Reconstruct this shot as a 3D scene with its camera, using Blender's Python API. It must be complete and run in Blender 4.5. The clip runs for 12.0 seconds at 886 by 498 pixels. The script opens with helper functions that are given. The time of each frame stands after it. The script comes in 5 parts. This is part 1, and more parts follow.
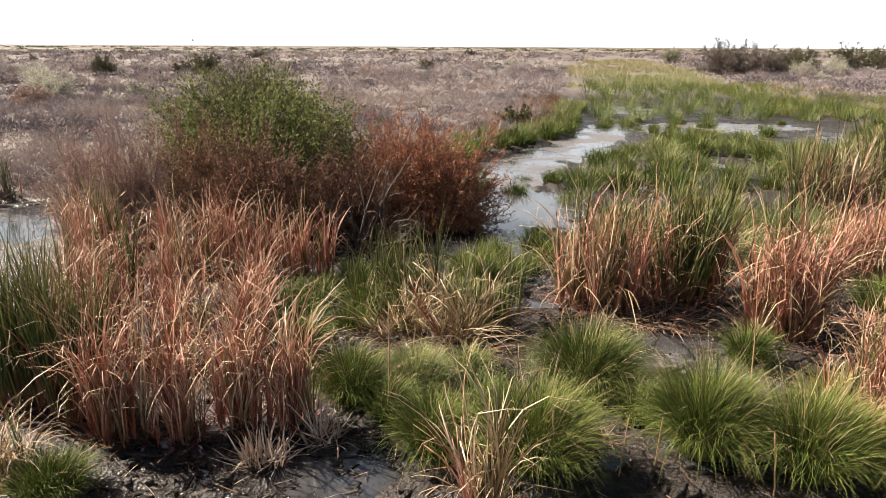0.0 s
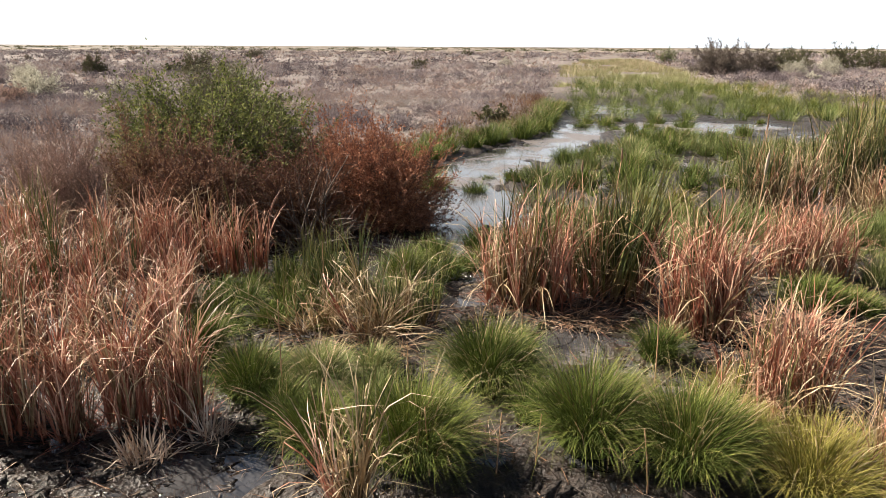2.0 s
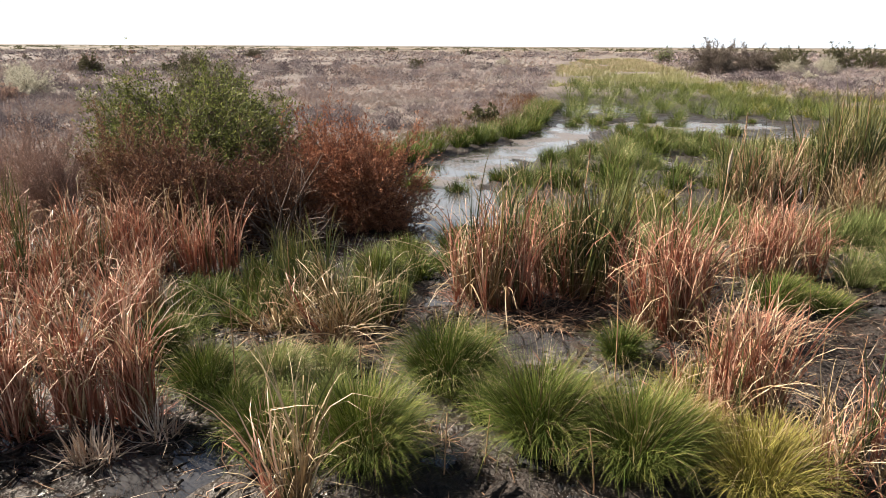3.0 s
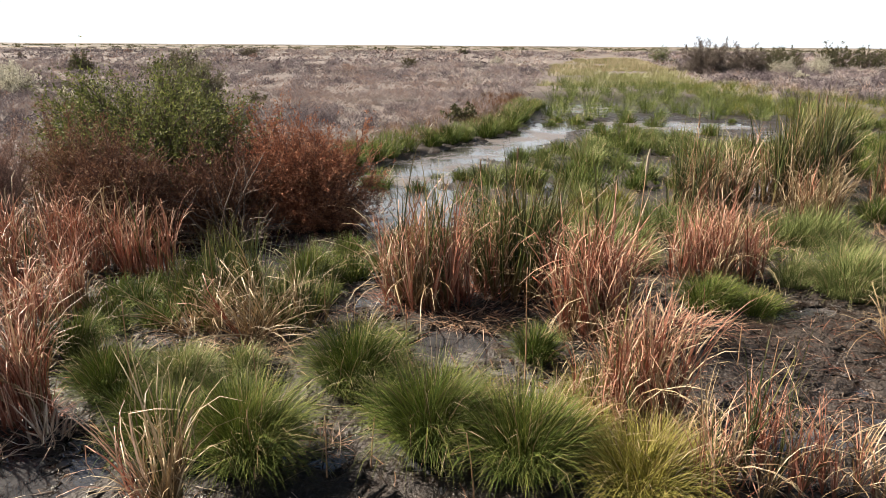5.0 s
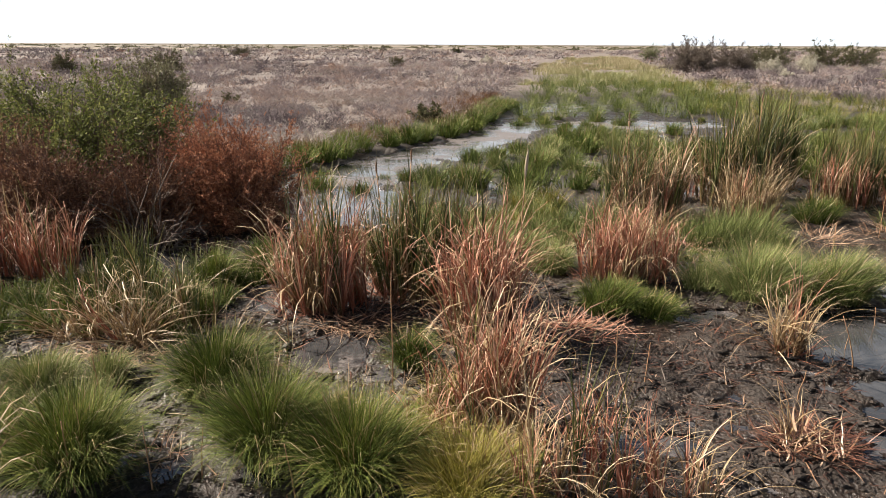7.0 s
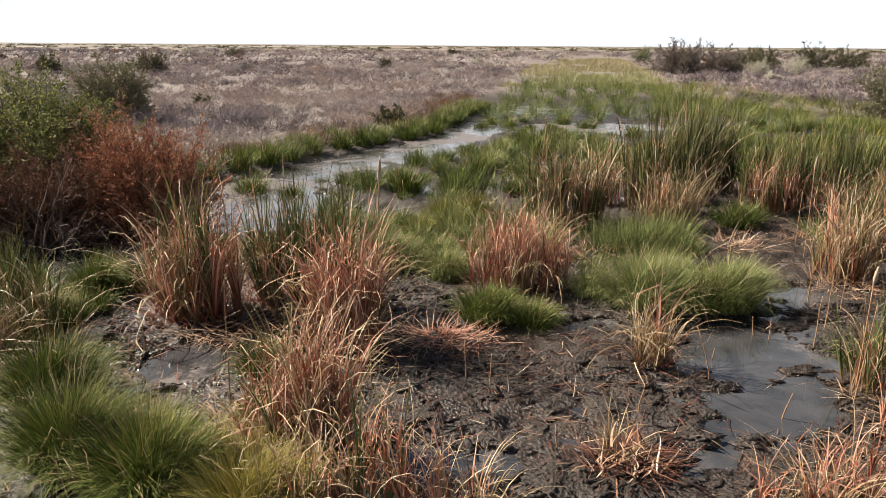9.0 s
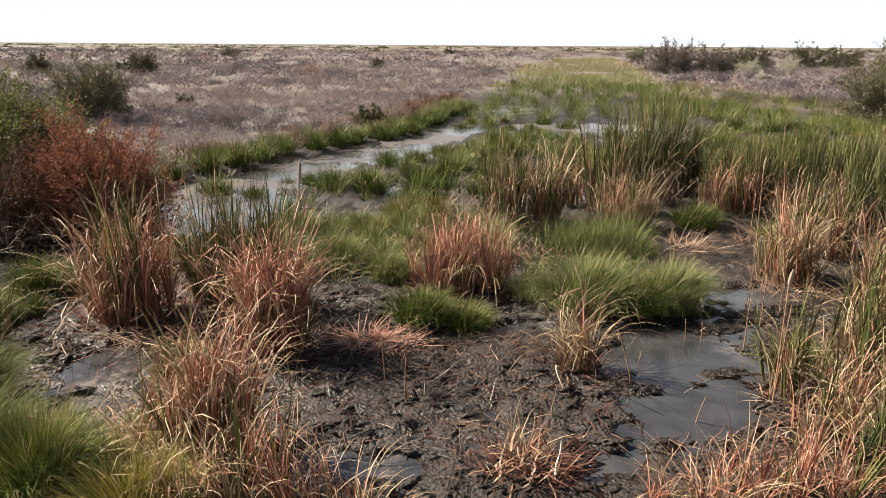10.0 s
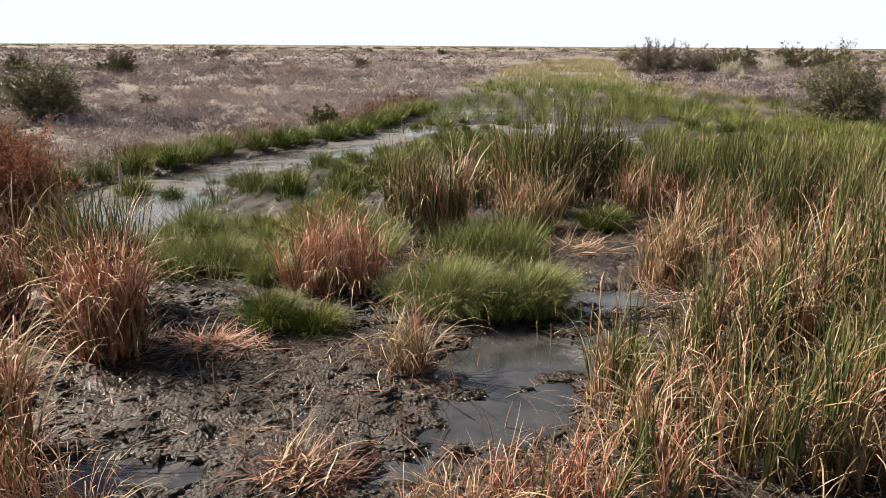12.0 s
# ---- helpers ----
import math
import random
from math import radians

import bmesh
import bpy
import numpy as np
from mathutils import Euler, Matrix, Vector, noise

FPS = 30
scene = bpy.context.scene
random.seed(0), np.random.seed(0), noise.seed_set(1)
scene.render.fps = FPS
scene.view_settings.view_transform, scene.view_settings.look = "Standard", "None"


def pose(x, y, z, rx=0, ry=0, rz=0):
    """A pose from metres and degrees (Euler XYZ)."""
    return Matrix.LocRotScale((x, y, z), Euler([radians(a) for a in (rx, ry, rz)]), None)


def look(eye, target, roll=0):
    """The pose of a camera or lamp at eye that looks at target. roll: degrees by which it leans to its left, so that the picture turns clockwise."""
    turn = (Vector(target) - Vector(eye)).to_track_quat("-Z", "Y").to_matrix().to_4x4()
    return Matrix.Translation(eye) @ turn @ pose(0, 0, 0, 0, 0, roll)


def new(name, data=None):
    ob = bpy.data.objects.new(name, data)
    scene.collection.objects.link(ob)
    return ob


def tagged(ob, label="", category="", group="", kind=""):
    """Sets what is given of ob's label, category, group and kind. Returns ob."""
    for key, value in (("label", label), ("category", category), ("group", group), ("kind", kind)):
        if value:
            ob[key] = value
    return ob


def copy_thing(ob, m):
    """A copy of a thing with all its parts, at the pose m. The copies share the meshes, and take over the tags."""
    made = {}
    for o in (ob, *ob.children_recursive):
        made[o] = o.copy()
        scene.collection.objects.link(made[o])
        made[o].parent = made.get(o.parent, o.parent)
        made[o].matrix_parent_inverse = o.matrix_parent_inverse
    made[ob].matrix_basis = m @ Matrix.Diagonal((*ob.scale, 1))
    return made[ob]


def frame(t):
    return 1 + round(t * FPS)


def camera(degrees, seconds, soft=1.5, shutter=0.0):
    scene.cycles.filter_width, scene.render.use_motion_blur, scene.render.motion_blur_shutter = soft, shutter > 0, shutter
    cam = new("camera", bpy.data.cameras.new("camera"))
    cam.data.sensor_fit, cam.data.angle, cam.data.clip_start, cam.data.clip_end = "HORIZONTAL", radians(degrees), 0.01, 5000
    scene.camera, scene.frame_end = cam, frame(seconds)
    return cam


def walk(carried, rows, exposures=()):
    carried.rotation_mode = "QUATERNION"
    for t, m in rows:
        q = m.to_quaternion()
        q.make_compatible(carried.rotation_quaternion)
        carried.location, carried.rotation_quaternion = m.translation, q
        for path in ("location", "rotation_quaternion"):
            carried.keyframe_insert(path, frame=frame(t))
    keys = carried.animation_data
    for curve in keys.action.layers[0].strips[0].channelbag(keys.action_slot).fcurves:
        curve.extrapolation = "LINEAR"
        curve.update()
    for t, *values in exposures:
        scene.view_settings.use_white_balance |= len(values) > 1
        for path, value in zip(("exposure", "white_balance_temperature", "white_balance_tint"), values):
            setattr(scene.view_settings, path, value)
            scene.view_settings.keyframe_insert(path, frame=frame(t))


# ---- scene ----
cam = camera(66.0, 12.0, soft=0.5)
PATH = [
    (0, (0.235, 0.621, 3.468), (0.23, 2.538, 2.898), 0.3),
    (0.5, (0.496, 0.62, 3.45), (0.49, 2.537, 2.88), 0.3),
    (1, (0.791, 0.614, 3.444), (0.785, 2.531, 2.873), 0.3),
    (1.5, (1.02, 0.616, 3.448), (1.013, 2.532, 2.877), 0.3),
    (2, (1.262, 0.626, 3.446), (1.256, 2.543, 2.876), 0.3),
    (2.5, (1.461, 0.645, 3.439), (1.455, 2.562, 2.868), 0.3),
    (3, (1.697, 0.651, 3.438), (1.691, 2.568, 2.867), 0.3),
    (3.2, (1.798, 0.656, 3.431), (1.788, 2.573, 2.862), 0.3),
    (4.8, (2.53, 0.718, 3.438), (2.526, 2.635, 2.867), 0.3),
    (5, (2.655, 0.721, 3.44), (2.65, 2.637, 2.867), 0.4),
    (5.5, (2.949, 0.76, 3.425), (2.945, 2.676, 2.851), 0.3),
    (6, (3.322, 0.811, 3.429), (3.318, 2.727, 2.855), 0.4),
    (6.5, (3.646, 0.819, 3.435), (3.643, 2.735, 2.862), 0.4),
    (6.7, (3.796, 0.839, 3.444), (3.795, 2.755, 2.868), 0.3),
    (8.3, (5.018, 0.947, 3.509), (5.021, 2.863, 2.937), 0.2),
    (8.5, (5.196, 0.965, 3.515), (5.197, 2.881, 2.942), 0.3),
    (9, (5.653, 1.024, 3.504), (5.654, 2.94, 2.931), 0.4),
    (9.5, (6.039, 1.03, 3.518), (6.043, 2.946, 2.945), 0.4),
    (10, (6.505, 1.071, 3.529), (6.509, 2.987, 2.955), 0.4),
    (10.5, (6.924, 1.133, 3.517), (6.929, 3.05, 2.944), 0.4),
    (11, (7.421, 1.179, 3.521), (7.426, 3.096, 2.948), 0.4),
    (11.5, (7.845, 1.212, 3.509), (7.853, 3.128, 2.937), 0.4),
    (12, (8.37, 1.202, 3.514), (8.38, 3.118, 2.942), 0.4),
]
walk(cam, [(t, look(eye, target, roll)) for t, eye, target, roll in PATH], exposures=[(0, 1.72), (4, 1.65), (8, 1.52), (12, 1.45)])

# ---- light ----
SUN_AZ, SUN_EL = math.atan2(-0.91, 0.40), radians(40)
sun_dir = Vector((math.sin(SUN_AZ) * math.cos(SUN_EL), math.cos(SUN_AZ) * math.cos(SUN_EL), math.sin(SUN_EL)))
world = bpy.data.worlds.new("sky")
scene.world = world
world.use_nodes = True
wt, wn = world.node_tree, world.node_tree.nodes
sky = wn.new("ShaderNodeTexSky")
sky.sky_type, sky.sun_disc, sky.sun_elevation, sky.sun_rotation = "NISHITA", False, SUN_EL, SUN_AZ
sky.air_density, sky.dust_density, sky.ozone_density = 1.0, 0.8, 1.2
# thin bright haze, the same all round, strongest at the horizon
up = wn.new("ShaderNodeSeparateXYZ")
wt.links.new(wn.new("ShaderNodeTexCoord").outputs["Generated"], up.inputs[0])
low = wn.new("ShaderNodeMapRange")
low.interpolation_type = "SMOOTHSTEP"
low.inputs["From Min"].default_value, low.inputs["From Max"].default_value = 0.50, 0.10
wt.links.new(up.outputs[2], low.inputs["Value"])
haze = wn.new("ShaderNodeMix")
haze.data_type = "RGBA"
haze.inputs[7].default_value = (21.0, 22.4, 24.0, 1)
wt.links.new(low.outputs[0], haze.inputs[0])
wt.links.new(sky.outputs[0], haze.inputs[6])
wn["Background"].inputs["Strength"].default_value = 0.017
wt.links.new(haze.outputs[2], wn["Background"].inputs["Color"])
sun = new("sun", bpy.data.lights.new("sun", "SUN"))
sun.data.energy, sun.data.angle, sun.data.color = 5.0, radians(0.6), (1.0, 0.89, 0.75)
sun.matrix_world = look(sun_dir * 60, (0, 0, 0))

# ---- numbers that vary smoothly over the plan ----
rng = np.random.default_rng(7)


def lattice(ix, iy, seed):
    h = (ix.astype(np.int64) * 374761393 + iy.astype(np.int64) * 668265263 + seed * 974711) & 0x7FFFFFFF
    h = ((h ^ (h >> 13)) * 1274126177) & 0x7FFFFFFF
    return ((h ^ (h >> 16)) & 0xFFFF) / 65535.0


def value(x, y, size, seed=0):
    """Smooth noise from 0 to 1 with cells of that size in metres."""
    x, y = np.asarray(x, float) / size, np.asarray(y, float) / size
    ix, iy = np.floor(x), np.floor(y)
    fx, fy = x - ix, y - iy
    fx, fy = fx * fx * (3 - 2 * fx), fy * fy * (3 - 2 * fy)
    a, b = lattice(ix, iy, seed), lattice(ix + 1, iy, seed)
    c, d = lattice(ix, iy + 1, seed), lattice(ix + 1, iy + 1, seed)
    return (a + (b - a) * fx) * (1 - fy) + (c + (d - c) * fx) * fy


def smooth(a, b, v):
    s = np.clip((v - a) / (b - a), 0, 1)
    return s * s * (3 - 2 * s)


# banks of the wet ground, as x over y
LEFT_Y, LEFT_X = [4, 13, 16, 18.3, 21.3, 25.2, 27.1, 34.3, 46, 66, 120, 260, 400], [-60, -22, -9, -1.2, 0.7, 2.8, 4.3, 6.8, 8.6, 12.2, 21, 60, 100]
RIGHT_Y, RIGHT_X = [4, 27, 31, 36, 41, 50, 68, 140, 260, 400], [90, 60, 36, 27, 24, 23, 26, 42, 62, 101]
# stretches of open water: x, y, half length, half width, turn in degrees, depth
POOLS = [(-0.6, 13.0, 2.9, 2.0, 0, 0.22), (1.3, 15.4, 1.8, 1.7, 40, 0.2), (1.2, 18.4, 2.0, 1.4, 60, 0.17), (2.4, 20.9, 2.1, 1.2, 55, 0.16),
         (3.9, 23.8, 2.3, 1.15, 52, 0.16), (5.6, 26.8, 2.5, 1.0, 55, 0.15), (7.2, 30.6, 2.7, 0.95, 60, 0.15), (9.6, 31.4, 2.8, 1.1, 30, 0.15),
         (12.7, 31.6, 3.1, 1.9, 12, 0.16), (-8.6, 13.8, 1.5, 1.9, 0, 0.2), (10.5, 40.5, 2.2, 2.0, 40, 0.1)]
PUDDLES = [(9.25, 8.6, 0.95, 0.75, 50, 0.120), (9.0, 7.15, 0.75, 0.55, 30, 0.112), (5.6, 6.2, 0.8, 0.28, 0, 0.11), (2.7, 8.2, 0.5, 0.5, 100, 0.080),
           (1.2, 9.5, 0.7, 0.3, 10, 0.072), (-0.6, 5.75, 0.5, 0.5, 30, 0.072), (7.0, 14.6, 1.1, 0.6, 20, 0.112), (6.1, 16.0, 0.8, 0.5, 60, 0.112),
           (6.2, 12.2, 0.5, 0.25, 20, 0.080), (11.2, 10.6, 0.9, 0.4, 10, 0.096), (14.6, 15.2, 1.6, 0.5, 0, 0.112), (7.4, 9.3, 0.8, 0.2, 5, 0.080)]


def hollow(x, y, rows):
    deep = np.zeros_like(np.asarray(x, float))
    for px, py, a, b, turn, d in rows:
        c, s = math.cos(radians(turn)), math.sin(radians(turn))
        u, v = (x - px) * c + (y - py) * s, -(x - px) * s + (y - py) * c
        q = np.sqrt((u / a) ** 2 + (v / b) ** 2) + (value(x, y, 0.5 * b + 0.15, 5) - 0.5) * 0.55 + (value(x, y, 0.22 * b + 0.08, 15) - 0.5) * 0.45
        deep = np.maximum(deep, d * (1 - smooth(0.72, 1.18, q)))
    return deep


def inland(x, y):
    """Metres outside the wet ground (below nought: inside it)."""
    lx, rx = np.interp(y, LEFT_Y, LEFT_X), np.interp(y, RIGHT_Y, RIGHT_X)
    wob = (value(x, y, 3.0, 9) - 0.5) * 1.2
    return np.maximum(lx - x, x - rx) * 0.8 + wob


def height(x, y):
    x, y = np.asarray(x, float), np.asarray(y, float)
    near = 1 - smooth(16, 40, np.hypot(x - 5, y - 6))
    rise = smooth(-0.4, 2.6, inland(x, y))
    base = 0.035 + (value(x, y, 1.6, 1) - 0.5) * 0.06 + near * ((value(x, y, 0.42, 2) - 0.5) * 0.07 + (value(x, y, 0.16, 3) - 0.5) * 0.075 + (value(x, y, 0.085, 8) - 0.5) * 0.055)
    base = base + 0.04 * np.exp(-((x - 6.7) / 1.7) ** 2 - ((y - 7.2) / 1.5) ** 2)
    base = base + smooth(42, 58, y) * (1 - rise) * 0.2 + rise * (0.26 + (value(x, y, 6, 4) - 0.5) * 0.3 + (value(x, y, 40, 6) - 0.5) * 0.2)
    return base - hollow(x, y, POOLS) * (1 - rise) - hollow(x, y, PUDDLES)


# ---- materials ----
def material(name):
    m = bpy.data.materials.new(name)
    m.use_nodes = True
    t = m.node_tree
    return m, t, t.nodes["Principled BSDF"], t.nodes["Material Output"]


def node(t, kind, **sets):
    n = t.nodes.new(kind)
    for k, v in sets.items():
        n.inputs[k.replace("_", " ")].default_value = v
    return n


def ramp(t, source, stops):
    r = t.nodes.new("ShaderNodeValToRGB")
    t.links.new(source, r.inputs[0])
    e = r.color_ramp.elements
    while len(e) < len(stops):
        e.new(0.5)
    for i, (p, c) in enumerate(stops):
        e[i].position, e[i].color = p, (*c, 1)
    return r.outputs[0]


def blend(t, fac, a, b, kind="MIX"):
    m = t.nodes.new("ShaderNodeMix")
    m.data_type, m.blend_type = "RGBA", kind
    for sock, v in ((m.inputs[0], fac), (m.inputs[6], a), (m.inputs[7], b)):
        if hasattr(v, "links"):
            t.links.new(v, sock)
        elif isinstance(v, tuple):
            sock.default_value = (*v, 1)
        else:
            sock.default_value = v
    return m.outputs[2]


def calc(t, op, a, b=0.0):
    m = t.nodes.new("ShaderNodeMath")
    m.operation, m.use_clamp = op, False
    for sock, v in ((m.inputs[0], a), (m.inputs[1], b)):
        if hasattr(v, "links"):
            t.links.new(v, sock)
        else:
            sock.default_value = v
    return m.outputs[0]


def leafy(name, stops, tip=None, tip_from=0.6, foot=None, through_leaf=0.3, rough=0.55, spec=0.3, spread=0.5, solo=False):
    """Blades and leaves: colours drawn leaf by leaf, dry tips and feet along the blade, light passing through."""
    m, t, p, out = material(name)
    geo = t.nodes.new("ShaderNodeNewGeometry")
    info = t.nodes.new("ShaderNodeObjectInfo")
    own = t.nodes.new("ShaderNodeAttribute")
    own.attribute_name = "tint"
    which = calc(t, "ADD", calc(t, "MULTIPLY", geo.outputs["Random Per Island"], 1 - spread),
                 calc(t, "MULTIPLY", own.outputs["Fac"] if solo else calc(t, "FRACT", calc(t, "ADD", own.outputs["Fac"], info.outputs["Random"])), spread))
    col = ramp(t, which, stops)
    along = t.nodes.new("ShaderNodeAttribute")
    along.attribute_name = "along"
    if tip:
        k = t.nodes.new("ShaderNodeMapRange")
        k.inputs["From Min"].default_value, k.inputs["From Max"].default_value = tip_from, 1.0
        t.links.new(along.outputs["Fac"], k.inputs["Value"])
        jit = calc(t, "MULTIPLY", k.outputs[0], calc(t, "FRACT", calc(t, "MULTIPLY", calc(t, "ADD", geo.outputs["Random Per Island"], own.outputs["Fac"]), 17.0)))
        col = blend(t, jit, col, tip)
    if foot:
        k = t.nodes.new("ShaderNodeMapRange")
        k.inputs["From Min"].default_value, k.inputs["From Max"].default_value = 0.35, 0.0
        t.links.new(along.outputs["Fac"], k.inputs["Value"])
        col = blend(t, k.outputs[0], col, foot)
    grain = node(t, "ShaderNodeTexNoise", Scale=60.0, Detail=2.0)
    col = blend(t, 0.5, col, ramp(t, grain.outputs[0], [(0.3, (0.6, 0.6, 0.6)), (0.7, (1.25, 1.22, 1.2))]), "MULTIPLY")
    t.links.new(col, p.inputs["Base Color"])
    p.inputs["Roughness"].default_value = rough
    p.inputs["Specular IOR Level"].default_value = spec
    tr = t.nodes.new("ShaderNodeBsdfTranslucent")
    t.links.new(col, tr.inputs[0])
    mix = t.nodes.new("ShaderNodeMixShader")
    mix.inputs[0].default_value = through_leaf
    t.links.new(p.outputs[0], mix.inputs[1])
    t.links.new(tr.outputs[0], mix.inputs[2])
    t.links.new(mix.outputs[0], out.inputs[0])
    return m


def earth():
    """Wet dark mud low down, pale salty soil on the higher plain."""
    m, t, p, out = material("marsh_earth")
    geo = t.nodes.new("ShaderNodeNewGeometry")
    sep = t.nodes.new("ShaderNodeSeparateXYZ")
    t.links.new(geo.outputs["Position"], sep.inputs[0])
    big = node(t, "ShaderNodeTexNoise", Scale=0.9, Detail=5.0)
    fine = node(t, "ShaderNodeTexNoise", Scale=14.0, Detail=8.0, Roughness=0.7)
    grit = node(t, "ShaderNodeTexVoronoi", Scale=26.0)
    far = node(t, "ShaderNodeTexNoise", Scale=0.05, Detail=4.0)
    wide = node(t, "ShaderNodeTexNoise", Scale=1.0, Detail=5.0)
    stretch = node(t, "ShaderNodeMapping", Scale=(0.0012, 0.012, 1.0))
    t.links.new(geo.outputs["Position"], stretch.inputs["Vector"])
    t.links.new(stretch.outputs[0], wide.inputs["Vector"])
    for n in (big, fine, grit, far):
        t.links.new(geo.outputs["Position"], n.inputs["Vector"])
    mud = ramp(t, fine.outputs[0], [(0.34, (0.008, 0.0055, 0.004)), (0.52, (0.021, 0.0130, 0.009)), (0.72, (0.064, 0.044, 0.032))])
    mud = blend(t, ramp(t, big.outputs[0], [(0.42, (0, 0, 0)), (0.62, (0.7, 0.7, 0.7))]), mud, (0.026, 0.019, 0.015))
    soil = ramp(t, fine.outputs[0], [(0.3, (0.075, 0.060, 0.056)), (0.7, (0.165, 0.136, 0.124))])
    soil = blend(t, ramp(t, far.outputs[0], [(0.4, (0, 0, 0)), (0.65, (1, 1, 1))]), soil, (0.175, 0.143, 0.124))
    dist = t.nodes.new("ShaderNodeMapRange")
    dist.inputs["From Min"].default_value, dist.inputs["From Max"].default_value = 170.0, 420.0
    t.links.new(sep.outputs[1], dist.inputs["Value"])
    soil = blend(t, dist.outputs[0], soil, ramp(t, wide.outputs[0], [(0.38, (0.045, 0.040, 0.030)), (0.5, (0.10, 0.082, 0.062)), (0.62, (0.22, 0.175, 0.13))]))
    k = t.nodes.new("ShaderNodeMapRange")
    k.inputs["From Min"].default_value, k.inputs["From Max"].default_value = 0.10, 0.22
    t.links.new(calc(t, "ADD", sep.outputs[2], calc(t, "MULTIPLY", calc(t, "SUBTRACT", fine.outputs[0], 0.5), 0.1)), k.inputs["Value"])
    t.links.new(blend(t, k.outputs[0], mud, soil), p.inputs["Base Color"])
    wet = t.nodes.new("ShaderNodeMapRange")
    wet.inputs["From Min"].default_value, wet.inputs["From Max"].default_value = 0.0, 0.09
    wet.inputs["To Min"].default_value, wet.inputs["To Max"].default_value = 0.2, 0.85
    t.links.new(calc(t, "ADD", sep.outputs[2], calc(t, "MULTIPLY", calc(t, "SUBTRACT", big.outputs[0], 0.5), 0.1)), wet.inputs["Value"])
    t.links.new(wet.outputs[0], p.inputs["Roughness"])
    p.inputs["Specular IOR Level"].default_value = 0.5
    bump = node(t, "ShaderNodeBump", Strength=1.0, Distance=0.035)
    t.links.new(calc(t, "ADD", fine.outputs[0], calc(t, "MULTIPLY", grit.outputs[0], 0.6)), bump.inputs["Height"])
    t.links.new(bump.outputs[0], p.inputs["Normal"])
    return m


def marsh_water():
    """Still brown water with a dull floating film in drifts, sky reflection partly painted in."""
    m, t, p, out = material("marsh_water")
    geo = t.nodes.new("ShaderNodeNewGeometry")
    film = node(t, "ShaderNodeTexNoise", Scale=0.45, Detail=8.0, Roughness=0.65, Distortion=0.8)
    speck = node(t, "ShaderNodeTexNoise", Scale=9.0, Detail=6.0, Roughness=0.7)
    rip = node(t, "ShaderNodeTexNoise", Scale=5.0, Detail=3.0)
    silt_sheen = node(t, "ShaderNodeTexNoise", Scale=1.7, Detail=6.0, Roughness=0.6, Distortion=0.6)
    for n in (film, speck, rip, silt_sheen):
        t.links.new(geo.outputs["Position"], n.inputs["Vector"])
    sep = t.nodes.new("ShaderNodeSeparateXYZ")
    t.links.new(geo.outputs["Position"], sep.inputs[0])
    # near puddles get some film too, standing in for bright reflection streaks
    up_stream = t.nodes.new("ShaderNodeMapRange")
    up_stream.inputs["From Min"].default_value, up_stream.inputs["From Max"].default_value = 14.0, 19.0
    up_stream.inputs["To Min"].default_value, up_stream.inputs["To Max"].default_value = -0.01, 0.1
    t.links.new(sep.outputs[1], up_stream.inputs["Value"])
    drift = calc(t, "ADD", film.outputs[0], up_stream.outputs[0])
    k = ramp(t, calc(t, "ADD", drift, calc(t, "MULTIPLY", calc(t, "SUBTRACT", speck.outputs[0], 0.5), 0.35)), [(0.54, (0, 0, 0)), (0.66, (1, 1, 1))])
    # silty grey, lightened bluish in patches in place of reflected sky
    t.links.new(blend(t, k, ramp(t, silt_sheen.outputs[0], [(0.34, (0.026, 0.027, 0.030)), (0.66, (0.070, 0.069, 0.071))]), (0.14, 0.125, 0.122)), p.inputs["Base Color"])
    r = t.nodes.new("ShaderNodeMapRange")
    r.inputs["To Min"].default_value, r.inputs["To Max"].default_value = 0.02, 0.42
    t.links.new(k, r.inputs["Value"])
    t.links.new(r.outputs[0], p.inputs["Roughness"])
    dull = t.nodes.new("ShaderNodeMapRange")
    dull.inputs["To Min"].default_value, dull.inputs["To Max"].default_value = 1.95, 1.3
    t.links.new(k, dull.inputs["Value"])
    t.links.new(dull.outputs[0], p.inputs["IOR"])
    bump = node(t, "ShaderNodeBump", Strength=0.06, Distance=0.02)
    t.links.new(calc(t, "ADD", rip.outputs[0], calc(t, "MULTIPLY", k, 0.3)), bump.inputs["Height"])
    t.links.new(bump.outputs[0], p.inputs["Normal"])
    return m


def bark(name, a, b, scale=40.0):
    m, t, p, out = material(name)
    geo = t.nodes.new("ShaderNodeNewGeometry")
    n = node(t, "ShaderNodeTexNoise", Scale=scale, Detail=5.0)
    t.links.new(geo.outputs["Position"], n.inputs["Vector"])
    t.links.new(ramp(t, n.outputs[0], [(0.3, a), (0.7, b)]), p.inputs["Base Color"])
    p.inputs["Roughness"].default_value = 0.8
    bump = node(t, "ShaderNodeBump", Strength=0.5, Distance=0.01)
    t.links.new(n.outputs[0], bump.inputs["Height"])
    t.links.new(bump.outputs[0], p.inputs["Normal"])
    return m


